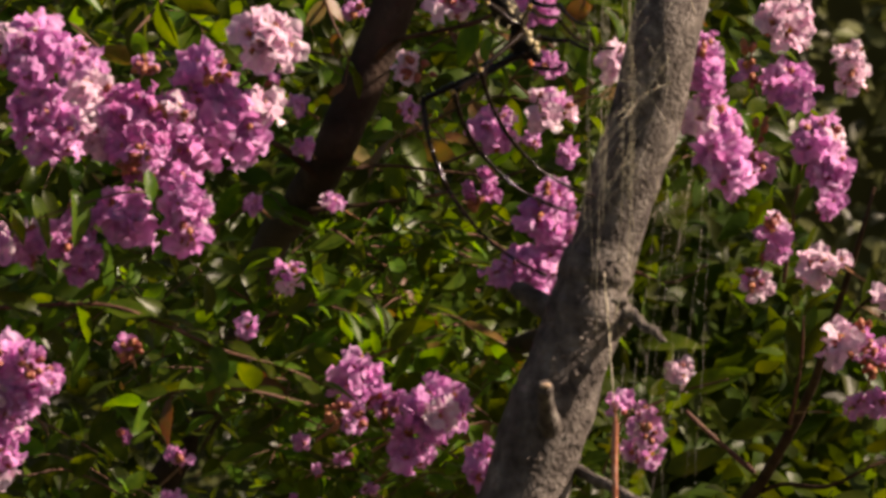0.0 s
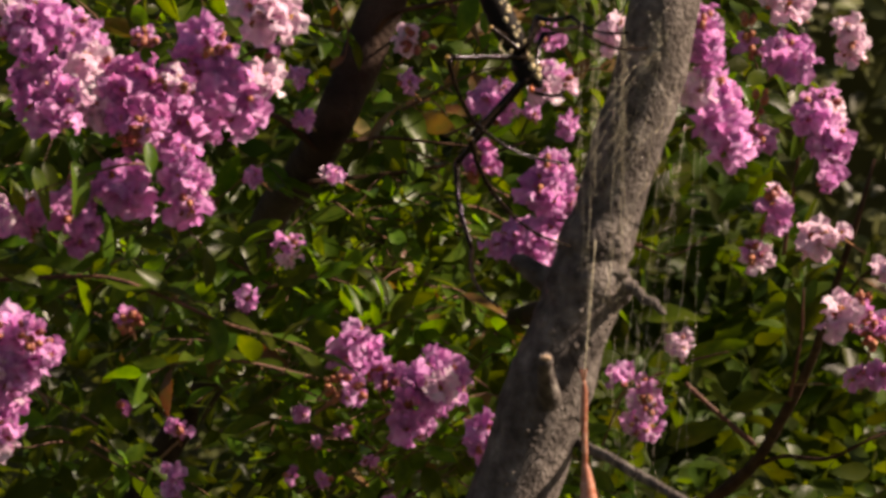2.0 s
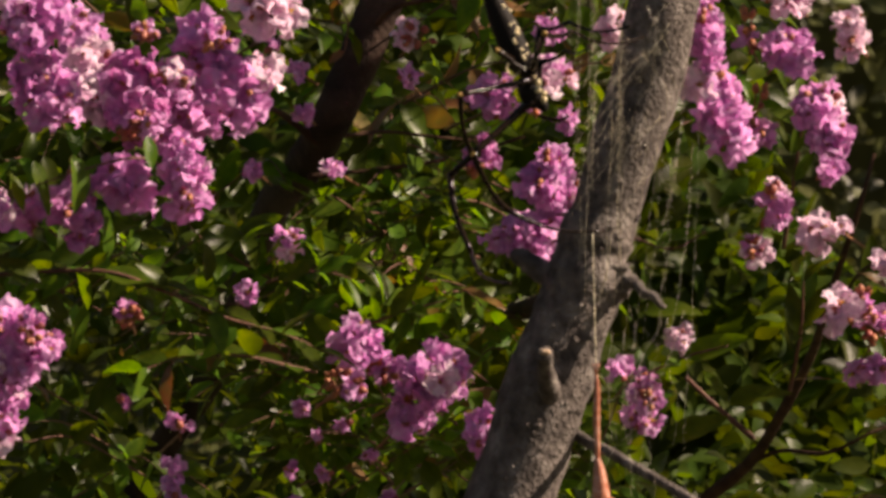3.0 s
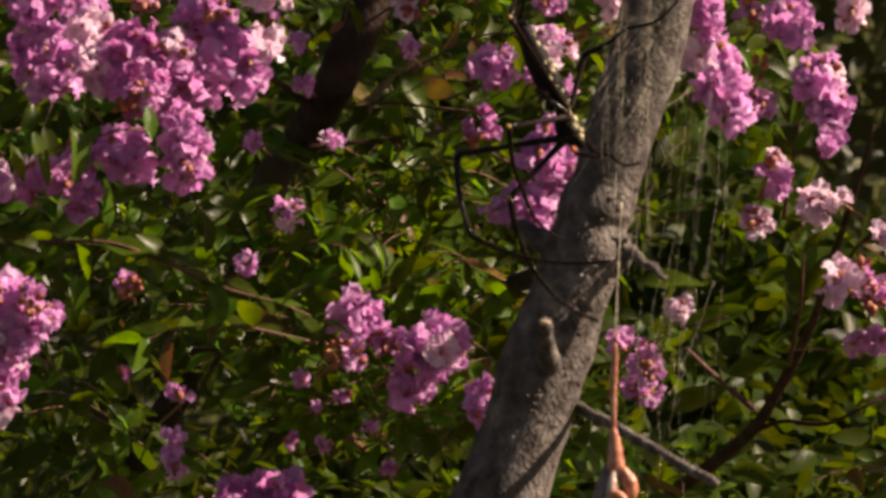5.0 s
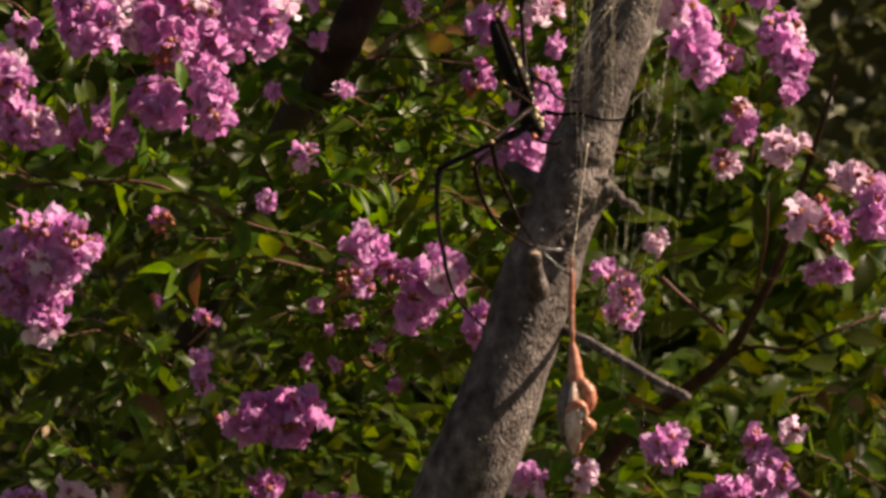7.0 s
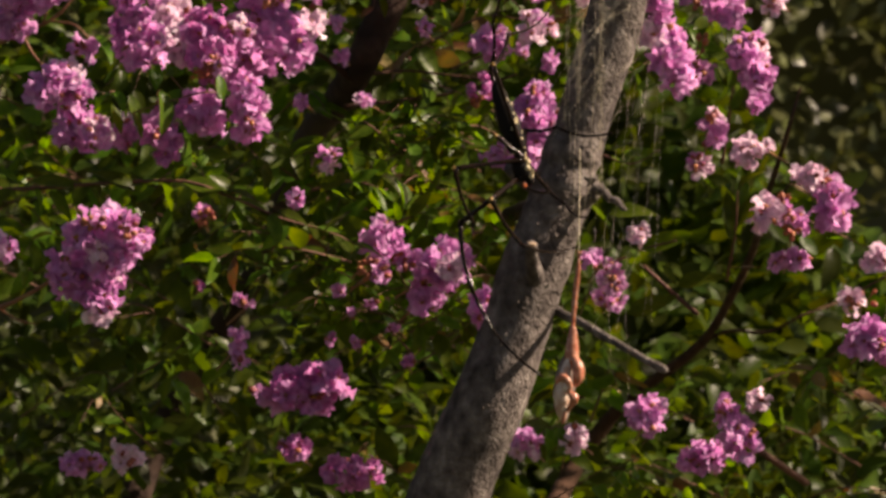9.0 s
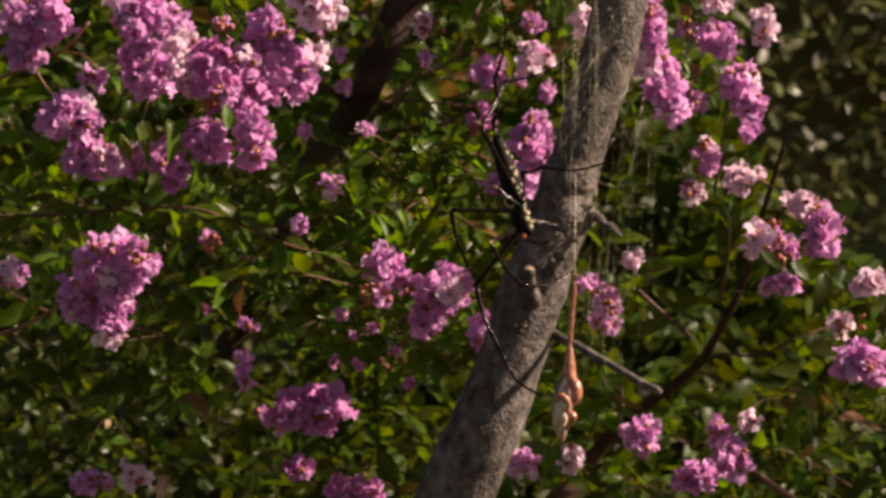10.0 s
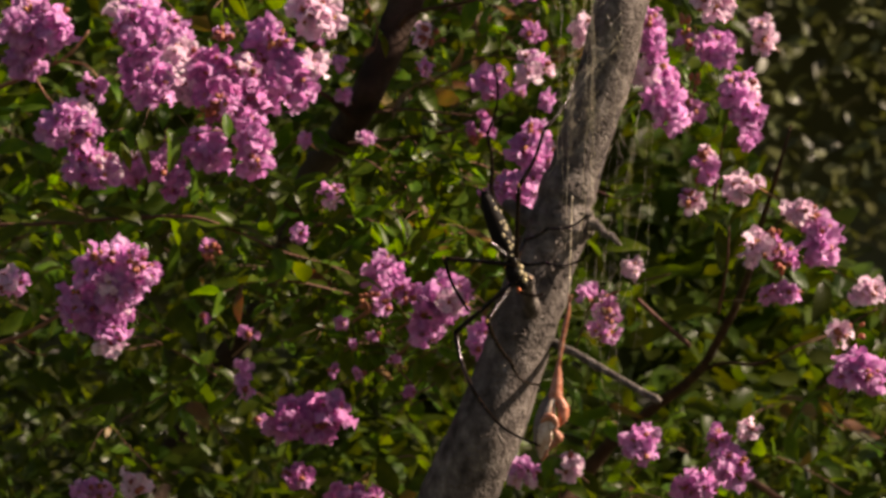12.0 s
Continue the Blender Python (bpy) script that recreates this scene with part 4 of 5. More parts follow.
# legs: hip in the body's space, lengths of the three joints, thickness, which way the knee goes in depth,
# then seconds and the u, v of knee, ankle and tip
LEGS = [
    ((8, -18, -6), (172, 136, 195), 1, -1, [
        (0, 850, 128, 898, 243, 1050, 350), (0.5, 848, 132, 894, 258, 1031, 348), (1, 825, 139, 875, 271, 1030, 323),
        (1.5, 852, 143, 905, 273, 1034, 333), (2, 793, 155, 840, 270, 1000, 339), (2.5, 806, 159, 858, 274, 1029, 343),
        (3, 815, 230, 835, 335, 940, 455), (3.2, 888, 253, 925, 353, 1060, 483), (4.8, 878, 325, 895, 447, 970, 532),
        (5, 900, 337, 925, 451, 1000, 536), (5.5, 849, 367, 886, 471, 957, 539), (6, 848, 366, 884, 465, 957, 538),
        (6.5, 812, 362, 833, 462, 887, 524), (7, 879, 460, 916, 577, 1046, 738), (7.2, 861, 465, 921, 640, 1028, 742),
        (8.8, 804, 512, 833, 619, 873, 656), (9, 792, 510, 834, 634, 855, 655), (9.5, 796, 528, 844, 661, 853, 671),
        (10, 780, 544, 823, 672, 832, 683), (10.5, 802, 546, 849, 667, 858, 674), (11, 757, 568, 801, 684, 809, 692),
        (11.5, 760, 594, 812, 711, 825, 724), (12, 770, 636, 816, 743, 850, 750),
    ]),
    ((-6, -14, -38), (206, 168, 252), 1.15, 1, [
        (0, 748, 178, 792, 335, 965, 488), (0.5, 823, 234, 853, 383, 961, 513), (1, 818, 251, 836, 408, 905, 541),
        (1.5, 900, 316, 943, 472, 1114, 629), (2, 808, 339, 835, 489, 880, 589), (2.5, 818, 339, 855, 468, 990, 573),
        (3, 797, 370, 833, 504, 900, 559), (3.2, 797, 358, 838, 503, 935, 553), (4.8, 790, 372, 820, 517, 1000, 567),
        (5, 805, 386, 835, 531, 1080, 573), (5.5, 764, 408, 798, 559, 1048, 580), (6, 785, 478, 819, 633, 899, 736),
        (6.5, 801, 545, 849, 696, 1016, 841), (7, 773, 515, 785, 683, 863, 822), (7.2, 774, 516, 777, 674, 864, 838),
        (8.8, 817, 625, 842, 782, 993, 971), (9, 805, 634, 834, 792, 989, 980), (9.5, 848, 674, 873, 824, 990, 962),
        (10, 842, 718, 897, 868, 995, 972), (10.5, 815, 716, 851, 876, 995, 978), (11, 766, 707, 796, 857, 968, 981),
        (11.5, 782, 783, 838, 927, 988, 1038), (12, 795, 809, 842, 952, 989, 1066),
    ]),
    ((-8, 12, -36), (158, 131, 196), 1.1, -1, [
        (0, 803, 165, 848, 268, 1005, 375), (0.5, 869, 194, 936, 293, 1041, 348), (1, 850, 177, 897, 286, 1030, 323),
        (1.5, 862, 200, 892, 300, 999, 348), (2, 832, 294, 876, 396, 1010, 486), (2.5, 840, 274, 883, 378, 1004, 453),
        (3, 838, 332, 895, 430, 1070, 469), (3.2, 845, 338, 900, 443, 1085, 468), (4.8, 850, 412, 885, 502, 940, 582),
        (5, 902, 461, 940, 581, 1060, 681), (5.5, 863, 486, 891, 613, 1033, 697), (6, 863, 496, 896, 616, 1045, 691),
        (6.5, 829, 513, 862, 615, 1019, 685), (7, 844, 504, 885, 619, 1035, 677), (7.2, 853, 499, 898, 623, 1040, 678),
        (8.8, 892, 569, 961, 675, 1083, 682), (9, 874, 579, 942, 682, 1071, 687), (9.5, 918, 610, 986, 711, 1100, 684),
        (10, 875, 620, 947, 718, 1070, 685), (10.5, 903, 696, 969, 800, 1047, 879), (11, 877, 731, 929, 831, 1008, 910),
        (11.5, 867, 760, 927, 861, 988, 920), (12, 868, 780, 925, 880, 989, 933),
    ]),
    ((12, 12, -30), (75, 80, 135), 0.95, 1, [
        (0, 955, 65, 1005, 72, 1085, 88), (0.5, 1001, 69, 1041, 69, 1131, 94), (1, 985, 92, 1040, 89, 1130, 125),
        (1.5, 1009, 96, 1039, 90, 1114, 76), (2, 960, 110, 1010, 98, 1060, 88), (2.5, 965, 124, 1029, 104, 1114, 82),
        (3, 955, 170, 1000, 152, 1045, 138), (3.2, 977, 183, 1022, 165, 1067, 151), (4.8, 1000, 352, 1025, 365, 1115, 392),
        (5, 1050, 379, 1080, 386, 1127, 401), (5.5, 987, 387, 1023, 390, 1122, 414), (6, 983, 378, 1032, 393, 1147, 415),
        (6.5, 962, 391, 1019, 398, 1137, 417), (7, 985, 402, 1052, 404, 1167, 412), (7.2, 983, 403, 1040, 412, 1175, 414),
        (8.8, 993, 443, 1037, 443, 1087, 437), (9, 1001, 557, 1039, 589, 1090, 621), (9.5, 1025, 564, 1058, 590, 1103, 610),
        (10, 1027, 581, 1047, 594, 1073, 617), (10.5, 1001, 596, 1047, 611, 1112, 628), (11, 949, 606, 1008, 613, 1105, 629),
        (11.5, 936, 620, 1001, 637, 1099, 633), (12, 944, 649, 1002, 647, 1087, 639),
    ]),
    ((12, 16, 2), (120, 110, 170), 1, 1, [
        (0, 940, 0, 990, 10, 1060, 50), (0.5, 996, 34, 1046, 49, 1121, 79), (1, 990, 57, 1045, 72, 1130, 102),
        (1.5, 1004, 68, 1069, 78, 1159, 108), (2, 950, 80, 1010, 80, 1109, 110), (2.5, 960, 74, 1024, 79, 1129, 109),
        (3, 955, 110, 1005, 100, 1110, 110), (3.2, 977, 123, 1027, 113, 1132, 123), (4.8, 1020, 190, 1080, 157, 1200, 117),
        (5, 1035, 207, 1109, 162, 1194, 117), (5.5, 987, 224, 1033, 173, 1088, 138), (6, 931, 225, 972, 189, 1019, 152),
        (6.5, 973, 303, 1016, 281, 1081, 249), (7, 957, 320, 991, 348, 1046, 382), (7.2, 949, 329, 977, 346, 1028, 380),
        (8.8, 961, 415, 1018, 409, 1143, 424), (9, 951, 424, 1020, 418, 1145, 431), (9.5, 973, 447, 1032, 437, 1148, 432),
        (10, 949, 457, 995, 444, 1141, 434), (10.5, 962, 472, 1027, 452, 1145, 426), (11, 955, 551, 1008, 525, 1112, 485),
        (11.5, 943, 568, 995, 542, 1099, 503), (12, 957, 593, 1009, 567, 1100, 535),
    ]),
    ((10, -16, 6), (215, 146, 212), 1, -1, [
        (0, 935, 20, 985, 35, 1085, 85), (0.5, 991, 49, 1041, 67, 1141, 99), (1, 995, 75, 1045, 87, 1164, 127),
        (1.5, 1009, 78, 1079, 88, 1197, 128), (2, 955, 98, 1020, 100, 1144, 135), (2.5, 965, 86, 1029, 92, 1144, 126),
        (3, 960, 125, 1010, 118, 1140, 125), (3.2, 995, 123, 1080, 115, 1190, 123), (4.8, 877, 127, 880, 32, 935, -58),
        (5, 902, 147, 905, 52, 960, -38), (5.5, 839, 183, 851, 92, 901, 1), (6, 852, 199, 884, 105, 936, 22),
        (6.5, 868, 185, 887, 98, 952, 23), (7, 890, 215, 913, 125, 980, 59), (7.2, 887, 222, 910, 132, 977, 66),
        (8.8, 846, 286, 873, 179, 911, 116), (9, 872, 259, 913, 209, 1014, 139), (9.5, 896, 318, 941, 233, 1122, 136),
        (10, 851, 346, 904, 248, 1086, 170), (10.5, 926, 361, 982, 257, 1158, 166), (11, 907, 381, 981, 257, 1112, 172),
        (11.5, 923, 411, 988, 307, 1119, 183), (12, 941, 469, 1002, 332, 1074, 195),
    ]),
    ((8, -20, -2), (82, 90, 120), 0.95, -1, [
        (0, 864, 10, 926, 28, 961, 98), (0.5, 911, 31, 973, 49, 1008, 119), (1, 908, 51, 970, 69, 1005, 139),
        (1.5, 931, 78, 992, 96, 1027, 166), (2, 869, 102, 931, 120, 966, 190), (2.5, 883, 96, 945, 114, 980, 184),
        (3, 881, 152, 943, 170, 978, 240), (3.2, 903, 165, 965, 183, 1000, 253), (4.8, 920, 249, 982, 267, 1017, 336),
        (5, 945, 269, 1007, 287, 1042, 356), (5.5, 901, 291, 964, 310, 999, 380), (6, 900, 300, 965, 319, 1001, 392),
        (6.5, 876, 313, 943, 332, 981, 407), (7, 903, 347, 958, 363, 990, 425), (7.2, 900, 354, 955, 370, 987, 432),
        (8.8, 902, 413, 965, 431, 1001, 502), (9, 886, 439, 949, 457, 985, 528), (9.5, 906, 463, 971, 481, 1007, 554),
        (10, 888, 494, 953, 513, 990, 586), (10.5, 904, 513, 969, 532, 1005, 605), (11, 869, 555, 933, 574, 970, 647),
        (11.5, 860, 572, 924, 591, 961, 664), (12, 874, 599, 939, 618, 975, 691),
    ]),
    ((4, 16, 6), (206, 131, 202), 1, 1, [
        (0, 855, -80, 850, -180, 860, -300), (0.5, 906, -61, 901, -161, 906, -290), (1, 915, -43, 910, -142, 915, -272),
        (1.5, 935, -22, 935, -122, 940, -251), (2, 860, 10, 855, -90, 860, -230), (2.5, 875, 4, 870, -96, 875, -225),
        (3, 870, 60, 870, -39, 875, -159), (3.2, 892, 73, 892, -26, 897, -146), (4.8, 893, 132, 900, 32, 905, -98),
        (5, 918, 152, 925, 52, 930, -78), (5.5, 869, 168, 863, 72, 866, -59), (6, 910, 178, 908, 74, 910, -51),
        (6.5, 920, 163, 919, 66, 919, -52), (7, 938, 192, 938, 81, 941, -30), (7.2, 935, 199, 935, 88, 938, -23),
        (8.8, 896, 280, 882, 179, 879, 66), (9, 872, 291, 877, 183, 877, 56), (9.5, 899, 324, 906, 214, 915, 52),
        (10, 880, 340, 884, 242, 901, 59), (10.5, 893, 374, 893, 263, 916, 61), (11, 848, 407, 848, 290, 858, 166),
        (11.5, 858, 431, 849, 300, 871, 131), (12, 878, 476, 869, 345, 885, 189),
    ]),
]


def segment(length, w0, w1, bow=0.0, band=None, parent=None, name="leg"):
    """One joint of a leg, along +z."""
    k = UNIT * NEAR / PLANE
    bm = bmesh.new()
    pts = [(bow * math.sin(math.pi * s) * length * k, 0, s * length * k) for s in np.linspace(0, 1, 11)]
    tube(bm, pts, [k * (w0 + (w1 - w0) * s) * (1 + 0.12 * math.cos(2 * math.pi * s)) for s in np.linspace(0, 1, 11)], 8)
    ob = part(name, bm, SPIDER_LEG, parent)
    if band:
        bm = bmesh.new()
        ball(bm, (0, 0, length * k), (w1 * 1.06 * k, w1 * 1.06 * k, w1 * 1.5 * k), 8, 6)
        part("joint", bm, band, ob, "yellow joint")
    return ob


def leg_frames(rows, hip, lengths, sign):
    """World poses of the three joints of a leg at each time, with lengths kept."""
    k = UNIT * NEAR / PLANE
    out = []
    for (t, *uv), (_, bu, bv, lean) in zip(rows, BODY):
        body = spider_pose(bu, bv, lean)
        at, depth, ms = body @ (Vector(hip) * k), sign, []
        for j in range(3):
            goal, long = spot(uv[2 * j], uv[2 * j + 1], NEAR), lengths[j] * k
            flat = Vector((goal.x - at.x, 0, goal.z - at.z))
            reach = min(flat.length, long * 0.985)
            flat = flat.normalized() * reach
            way = flat + Vector((0, (sign if j == 0 else -sign) * math.sqrt(long * long - reach * reach), 0))
            z = way.normalized()
            x = Vector((0, 1, 0)).cross(z)
            x = x.normalized() if x.length > 1e-4 else Vector((1, 0, 0))
            ms.append(Matrix.Translation(at) @ Matrix((x, z.cross(x), z)).transposed().to_4x4())
            at = at + way
        out.append((t, body, ms))
    return out


spider = build_spider()
spider_legs = []
for hip, lengths, thick, sign, rows in LEGS:
    femur = segment(lengths[0], 6.2 * thick, 4.9 * thick, 0.0, JOINT, spider, "leg")
    shin = segment(lengths[1], 5.2 * thick, 4.0 * thick, 0.05, None, femur, "shin")
    foot = segment(lengths[2], 3.7 * thick, 2.3 * thick, 0.08, None, femur, "foot")
    spider_legs.append((femur, shin, foot, leg_frames(rows, hip, lengths, sign)))


# ---- web ----
SWAY = [(0, 0), (0.5, 33), (1, 32), (1.5, 44), (2, -15), (2.5, -13), (3, -20), (3.2, 5), (4.8, 2), (5, 31), (5.5, -17), (6, -7), (6.5, -10), (7, 2),
        (7.2, 5), (8.8, 20), (9, 6), (9.5, 26), (10, 5), (10.5, 25), (11, -2), (11.5, 13), (12, -2)]


def build_web():
    web = thing("spider_web", spot(1080, 0, NEAR), "tangled golden silk of a large orb web beside the trunk", "spider web")
    at = Matrix.Translation(-web.location)
    r = random.Random(31)

    def thread(points, width=0.55, wob=0.0, beads=0):
        pts = curve_points([spot(*p) for p in points], 6)
        off = Vector((r.uniform(0, 90), r.uniform(0, 90), 0))
        pts = [Vector(p) + Vector((noise.noise(Vector(p) * 70 + off), noise.noise(Vector(p) * 70 - off), 0)) * wob * UNIT for p in pts]
        bm = tube(bmesh.new(), pts, [0.72 * width * UNIT * r.uniform(0.7, 1.3) for _ in pts], 4)
        for _ in range(beads):
            p = r.choice(pts)
            ball(bm, p, Vector((0.7, 0.7, 1.2)) * UNIT * r.uniform(0.6, 1.5), 6, 4)
        bm.transform(at)
        return part("thread", bm, SILK, web)

    # upright threads of the hub, seen nearly edge on
    for i in range(13):
        u = 1045 + 85 * r.random() ** 1.2
        d = NEAR + r.uniform(-0.05, 0.05)
        low = r.uniform(280, 640)
        thread([(u + r.uniform(5, 30), -260, d), (u + r.uniform(-4, 6), 0, d), (u + r.uniform(-7, 7), 0.4 * low, d), (u + r.uniform(-10, 6) - 6, low, d)], r.uniform(0.22, 0.38), 7, 5)
    # sticky cross threads
    for i in range(20):
        v = r.uniform(-150, 420)
        u = r.uniform(1042, 1100)
        w = r.uniform(25, 95)
        thread([(u, v, NEAR + r.uniform(-0.04, 0.04)), (u + w * 0.5, v - r.uniform(-8, 50), NEAR), (u + w, v - r.uniform(0, 90), NEAR + 0.03)], r.uniform(0.16, 0.28), 10, 1)
    # long threads fanning out to the right
    for i in range(9):
        s = i / 8 + r.uniform(-0.03, 0.03)
        u1, u0 = 1105 + 125 * s, 1180 + 75 * s
        v0, v1 = 170 + r.uniform(-80, 220), 600 + r.uniform(-130, 320)
        thread([(u0, v0, NEAR + 0.02), ((u0 * 0.55 + u1 * 0.45) + 3, (v0 + v1) / 2, NEAR), (u1 - 4, v1, NEAR - 0.02)], r.uniform(0.11, 0.19), 4, 4)
    # loose threads below, by the prey
    for i in range(8):
        u, v = r.uniform(1085, 1205), r.uniform(600, 720)
        n = r.uniform(160, 430)
        thread([(u, v, NEAR), (u + r.uniform(-18, 10), v + n * 0.35, NEAR), (u + r.uniform(-10, 22), v + n * 0.7, NEAR), (u + r.uniform(-18, 18), v + n, NEAR)], r.uniform(0.18, 0.3), 8, 3)
    for u, v, du, dv in ((1100, 480, -20, 120), (1130, 430, -45, 60), (1180, 770, -60, 70), (1150, 690, 40, -60), (1120, 760, 40, -70), (1230, 610, -60, 160)):
        thread([(u, v, NEAR), (u + du * 0.5 + 3, v + dv * 0.5, NEAR), (u + du, v + dv, NEAR)], 0.5, 4, 1)
    # stays that moor the web on the trunk
    for u, v in ((1098, 300), (1075, 380), (1110, 470), (1085, 560)):
        thread([(u, v - 60, NEAR), (u + 4, v - 20, 4.30), (u + 6, v, 4.345)], 0.35, 2)
    # the line that carries the prey
    pts = [(0, 0, -s * 250 * UNIT) for s in np.linspace(0, 1, 16)]
    bm = tube(bmesh.new(), pts, [0.8 * UNIT * r.uniform(0.7, 1.4) for _ in pts], 5)
    for _ in range(12):
        ball(bm, Vector((0, 0, -r.uniform(0, 250))) * UNIT, Vector((2, 2, 3)) * UNIT * r.uniform(0.6, 1.3), 6, 4)
    line = part("hanging_thread", bm, SILK, web, "beaded thread that carries the frog")
    return web, line


web, prey_line = build_web()


def silk_on_trunk():
    """Dry silk that clings to the bark."""
    ob = thing("silk_strands", spot(1160, 100, 4.33), "dry white silk strands clinging to the bark of the trunk", "spider silk")
    r = random.Random(33)
    for i in range(34):
        v = r.uniform(-60, 330)
        u = 1191 - 0.24 * v + r.uniform(-58, 25)
        n = r.uniform(40, 130)
        slant = r.choice((0.55, 0.55, 0.8, -0.5))
        pts = [(u, v, 4.337), (u - 0.55 * slant * n + r.uniform(-8, 4), v + n * 0.5, 4.335), (u - slant * n, v + n, 4.337)]
        bm = tube(bmesh.new(), curve_points([spot(*p) for p in pts], 6), [r.uniform(0.12, 0.26) * UNIT] * 13, 4)
        bm.transform(Matrix.Translation(-ob.location))
        part("thread", bm, SILK, ob)


silk_on_trunk()


# ---- prey ----
# seconds, u, v of the toe, degrees of swing, degrees of spin
FROG = [
    (0, 1087, 731, 0, 0), (0.5, 1090, 709, 0, 5), (1, 1060, 714, 0, 0), (1.5, 1092, 716, 0, 0), (2, 1032, 722, 1, 5), (2.5, 1053, 720, 0, 0),
    (3, 1054, 722, 1, 0), (3.2, 1082, 725, 0, 0), (4.8, 1060, 714, 0, 0), (5, 1087, 718, -1, 0), (5.5, 1034, 724, 0, 0), (6, 1050, 717, 1, 10), (6.5, 1021, 715, 0, 0), (7, 1036, 710, 1, 0),
    (7.2, 1042, 700, 1, 0), (8.8, 1082, 716, -3, -20), (9, 1071, 716, -6, -28), (9.5, 1099, 713, -6, -38), (10, 1070, 711, -5, -25), (10.5, 1086, 726, -10, -15), (11, 1060, 722, -12, -5),
    (11.5, 1067, 731, -10, -12), (12, 1059, 740, -10, -8),
]


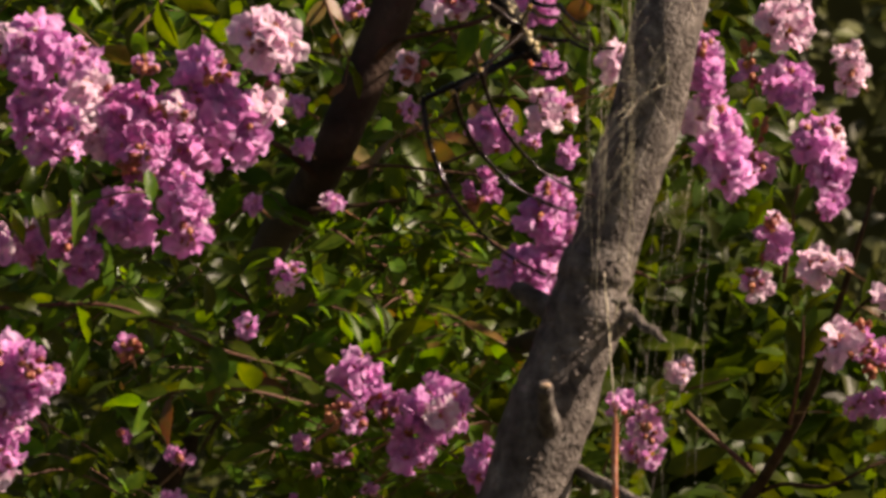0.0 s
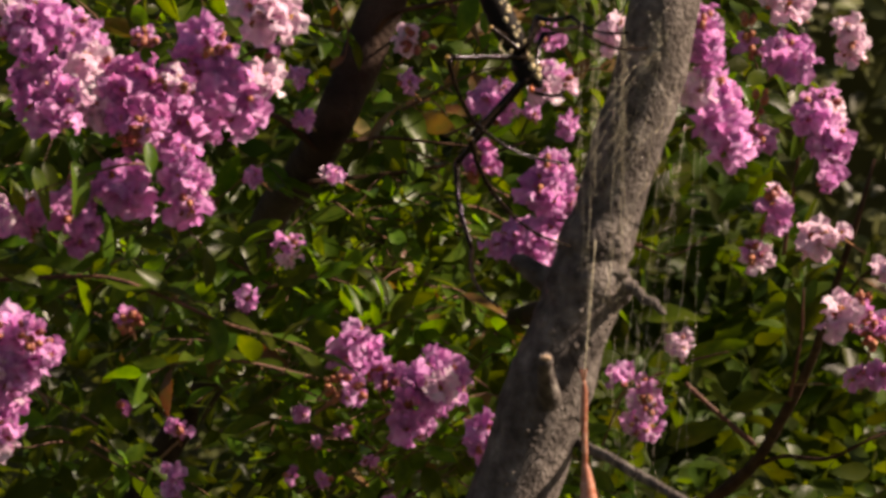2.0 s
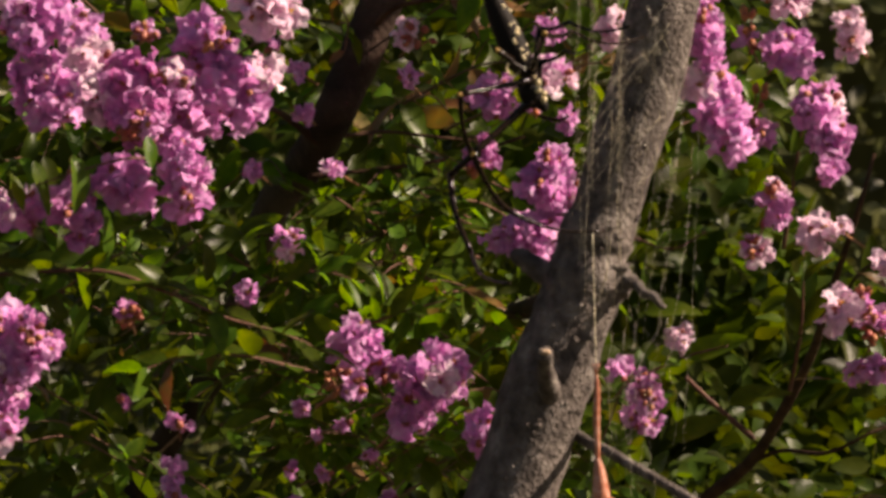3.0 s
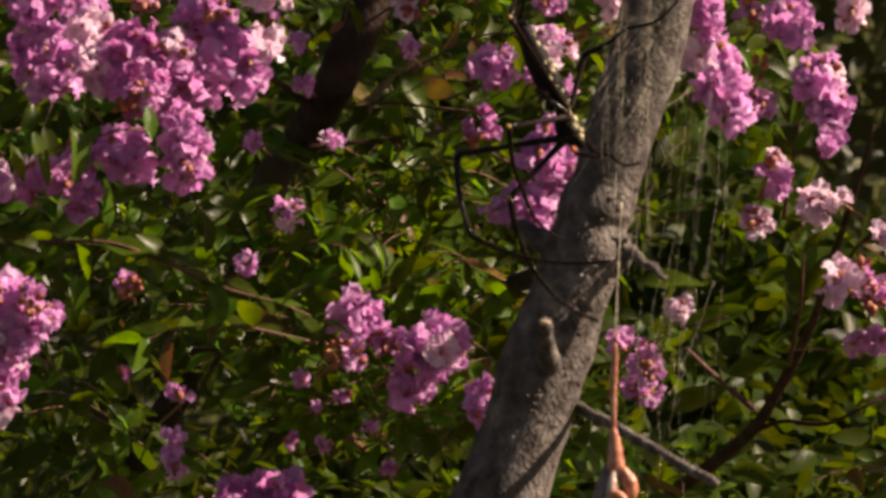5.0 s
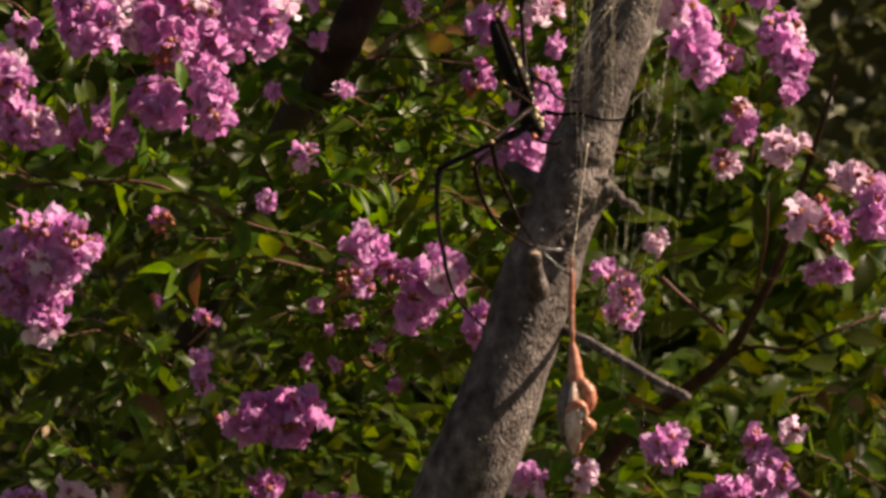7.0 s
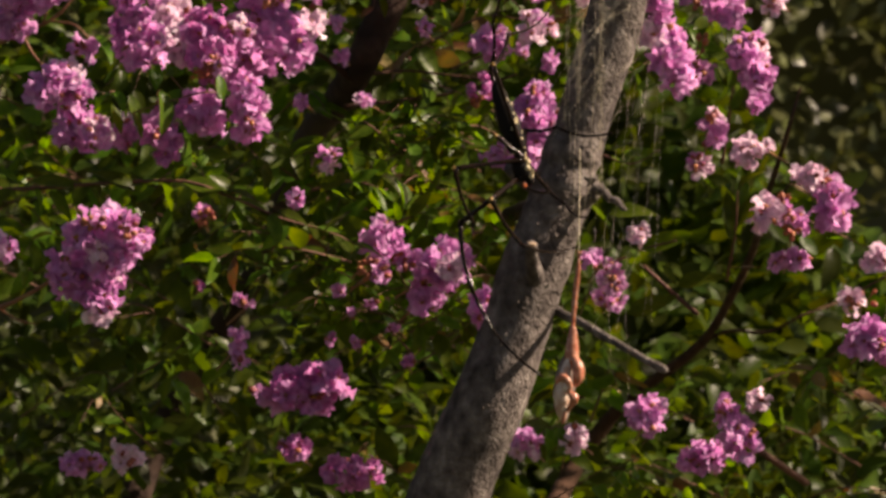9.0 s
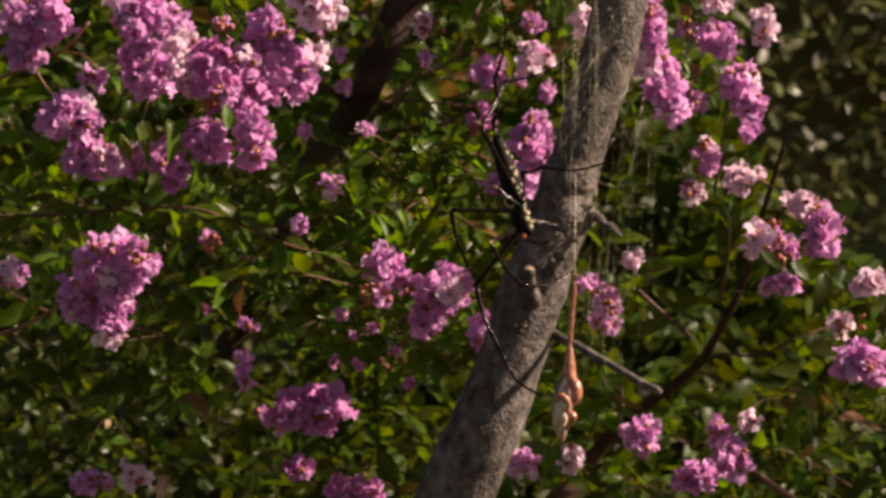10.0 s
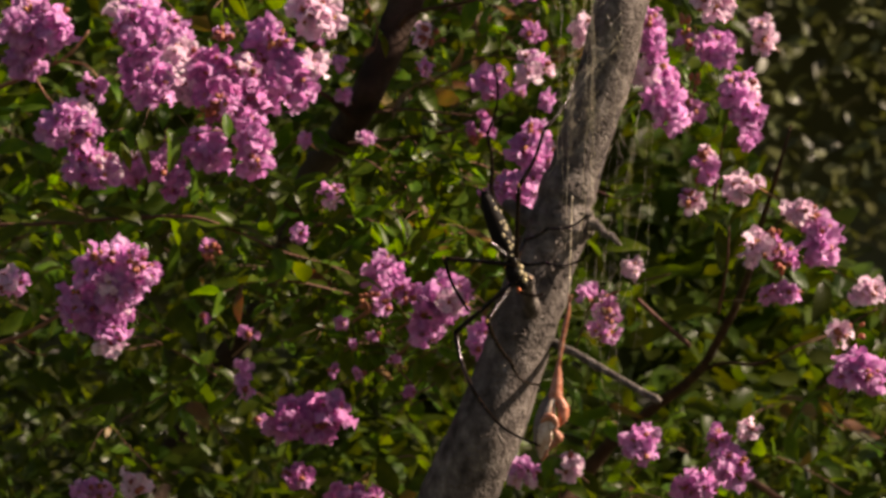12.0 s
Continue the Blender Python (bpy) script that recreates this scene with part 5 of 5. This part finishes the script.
def build_frog():
    frog = thing("dead_frog", spot(1087, 731, NEAR), "small dead pinkish frog hanging by one hind leg from the web", "frog")
    k = UNIT * NEAR / PLANE

    def limb_of(name, rows, mat, parent, sides=10, flat=1.0, label="", rough=0.05):
        pts = curve_points(rows, 5)
        bm = tube(bmesh.new(), [Vector(p[:3]) * k for p in pts], [max(p[3], 0.8) * k for p in pts], sides, rough, 700, flat=flat)
        return part(name, bm, mat, parent, label)

    leg = limb_of("hind_leg", [(0, 0, 0, 3), (1, 0, -20, 5.5), (0, 0, -50, 6.5), (-1, 0, -85, 6.5), (0, 0, -125, 5.5), (0, 0, -146, 5), (0, 0, -152, 6.5), (2, 0, -165, 9.5), (4, 0, -190, 13.5), (5, 0, -212, 16), (6, 0, -230, 15), (4, 0, -245, 9)], FROG_PINK, frog, 14, label="stretched raw pink hind leg")
    for dx in (-6, -1, 5):
        bm = tube(bmesh.new(), [(0, 0, -4 * k), (dx * 0.6 * k, 0, 10 * k), (dx * k, 0, 20 * k)], [2 * k, 1.4 * k, 1.6 * k], 6)
        part("toe", bm, FROG_PINK, leg)
    limb_of("body", [(0, 5, -210, 7), (-5, 6, -226, 14), (-9, 7, -255, 21), (-10, 7, -285, 24), (-9, 6, -315, 22), (-6, 5, -340, 17), (-2, 3, -360, 10), (1, 1, -374, 4)], FROG_BACK, frog, 20, 1.0, "grey-brown body and head", 0.12)
    limb_of("belly", [(4, -8, -220, 5), (2, -13, -240, 10), (1, -17, -265, 14), (-1, -18, -290, 18), (-1, -17, -318, 20), (0, -12, -345, 15), (2, -6, -368, 6)], FROG_BELLY, frog, 16, 0.8, "pale wet belly", 0.16)
    limb_of("folded_leg", [(10, -6, -218, 8), (22, -9, -230, 11), (30, -11, -244, 13.5), (33, -12, -260, 13.5), (31, -13, -276, 9), (27, -14, -286, 4)], FROG_PINK, frog, 14, label="folded pink hind leg", rough=0.14)
    arm = limb_of("arm", [(-12, -28, -286, 3.5), (-6, -34, -273, 7), (7, -36, -267, 8.5), (18, -34, -272, 7.5), (24, -30, -286, 6), (22, -30, -297, 6), (28, -27, -305, 9), (33, -24, -311, 10.5), (29, -21, -322, 8.5), (21, -17, -334, 5.5), (16, -14, -345, 3)], FROG_PINK, frog, 14, label="raw pink folded arm", rough=0.16)
    for dx, dz in ((2, -9), (-6, -10), (8, -5)):
        bm = tube(bmesh.new(), [Vector((33, -24, -312)) * k, Vector((36 + dx, -27, -314 + dz)) * k], [2.6 * k, 1.6 * k], 6)
        part("finger", bm, FROG_PINK, arm)
    bm = bmesh.new()
    ball(bm, Vector((14, -33, -288)) * k, Vector((7, 4, 11)) * k, 12, 8, 0, None, 0.3, 900)
    part("flank", bm, FROG_BELLY, frog, "creamy yellow fold of skin")
    limb_of("jaw", [(12, -20, -346, 4), (9, -17, -356, 5), (4, -11, -367, 4.5), (1, -6, -375, 2)], FROG_PINK, frog, 10, label="pinkish jaw")
    bm = bmesh.new()
    ball(bm, Vector((-18, -14, -336)) * k, Vector((5, 5, 5)) * k, 10, 7)
    part("eye", bm, SPIDER, frog)
    return frog


frog = build_frog()


# ---- what moves ----
def motions():
    walk(spider, [(t, spider_pose(u, v, lean)) for t, u, v, lean in BODY])
    for femur, shin, foot, frames in spider_legs:
        walk(femur, [(t, body.inverted() @ ms[0]) for t, body, ms in frames])
        walk(shin, [(t, ms[0].inverted() @ ms[1]) for t, body, ms in frames])
        walk(foot, [(t, ms[0].inverted() @ ms[2]) for t, body, ms in frames])
    walk(web, [(t, Matrix.Translation(spot(1080 + s, 0, NEAR))) for t, s in SWAY])
    walk(frog, [(t, Matrix.Translation(spot(u, v, NEAR)) @ pose(0, 0, 0, 0, -swing, spin)) for t, u, v, swing, spin in FROG])
    line_rows = []
    for (t, s), (_, u, v, swing, spin) in zip(SWAY, FROG):
        foot = spot(u, v, NEAR)
        tip = spot(1080 + s - 12, v - 250, NEAR)
        z = (tip - foot).normalized()
        x = Vector((0, 1, 0)).cross(z).normalized()
        m = Matrix.Translation(foot + z * 250 * UNIT * NEAR / PLANE) @ Matrix((x, z.cross(x), z)).transposed().to_4x4()
        line_rows.append((t, Matrix.Translation(spot(1080 + s, 0, NEAR)).inverted() @ m))
    walk(prey_line, line_rows)


motions()
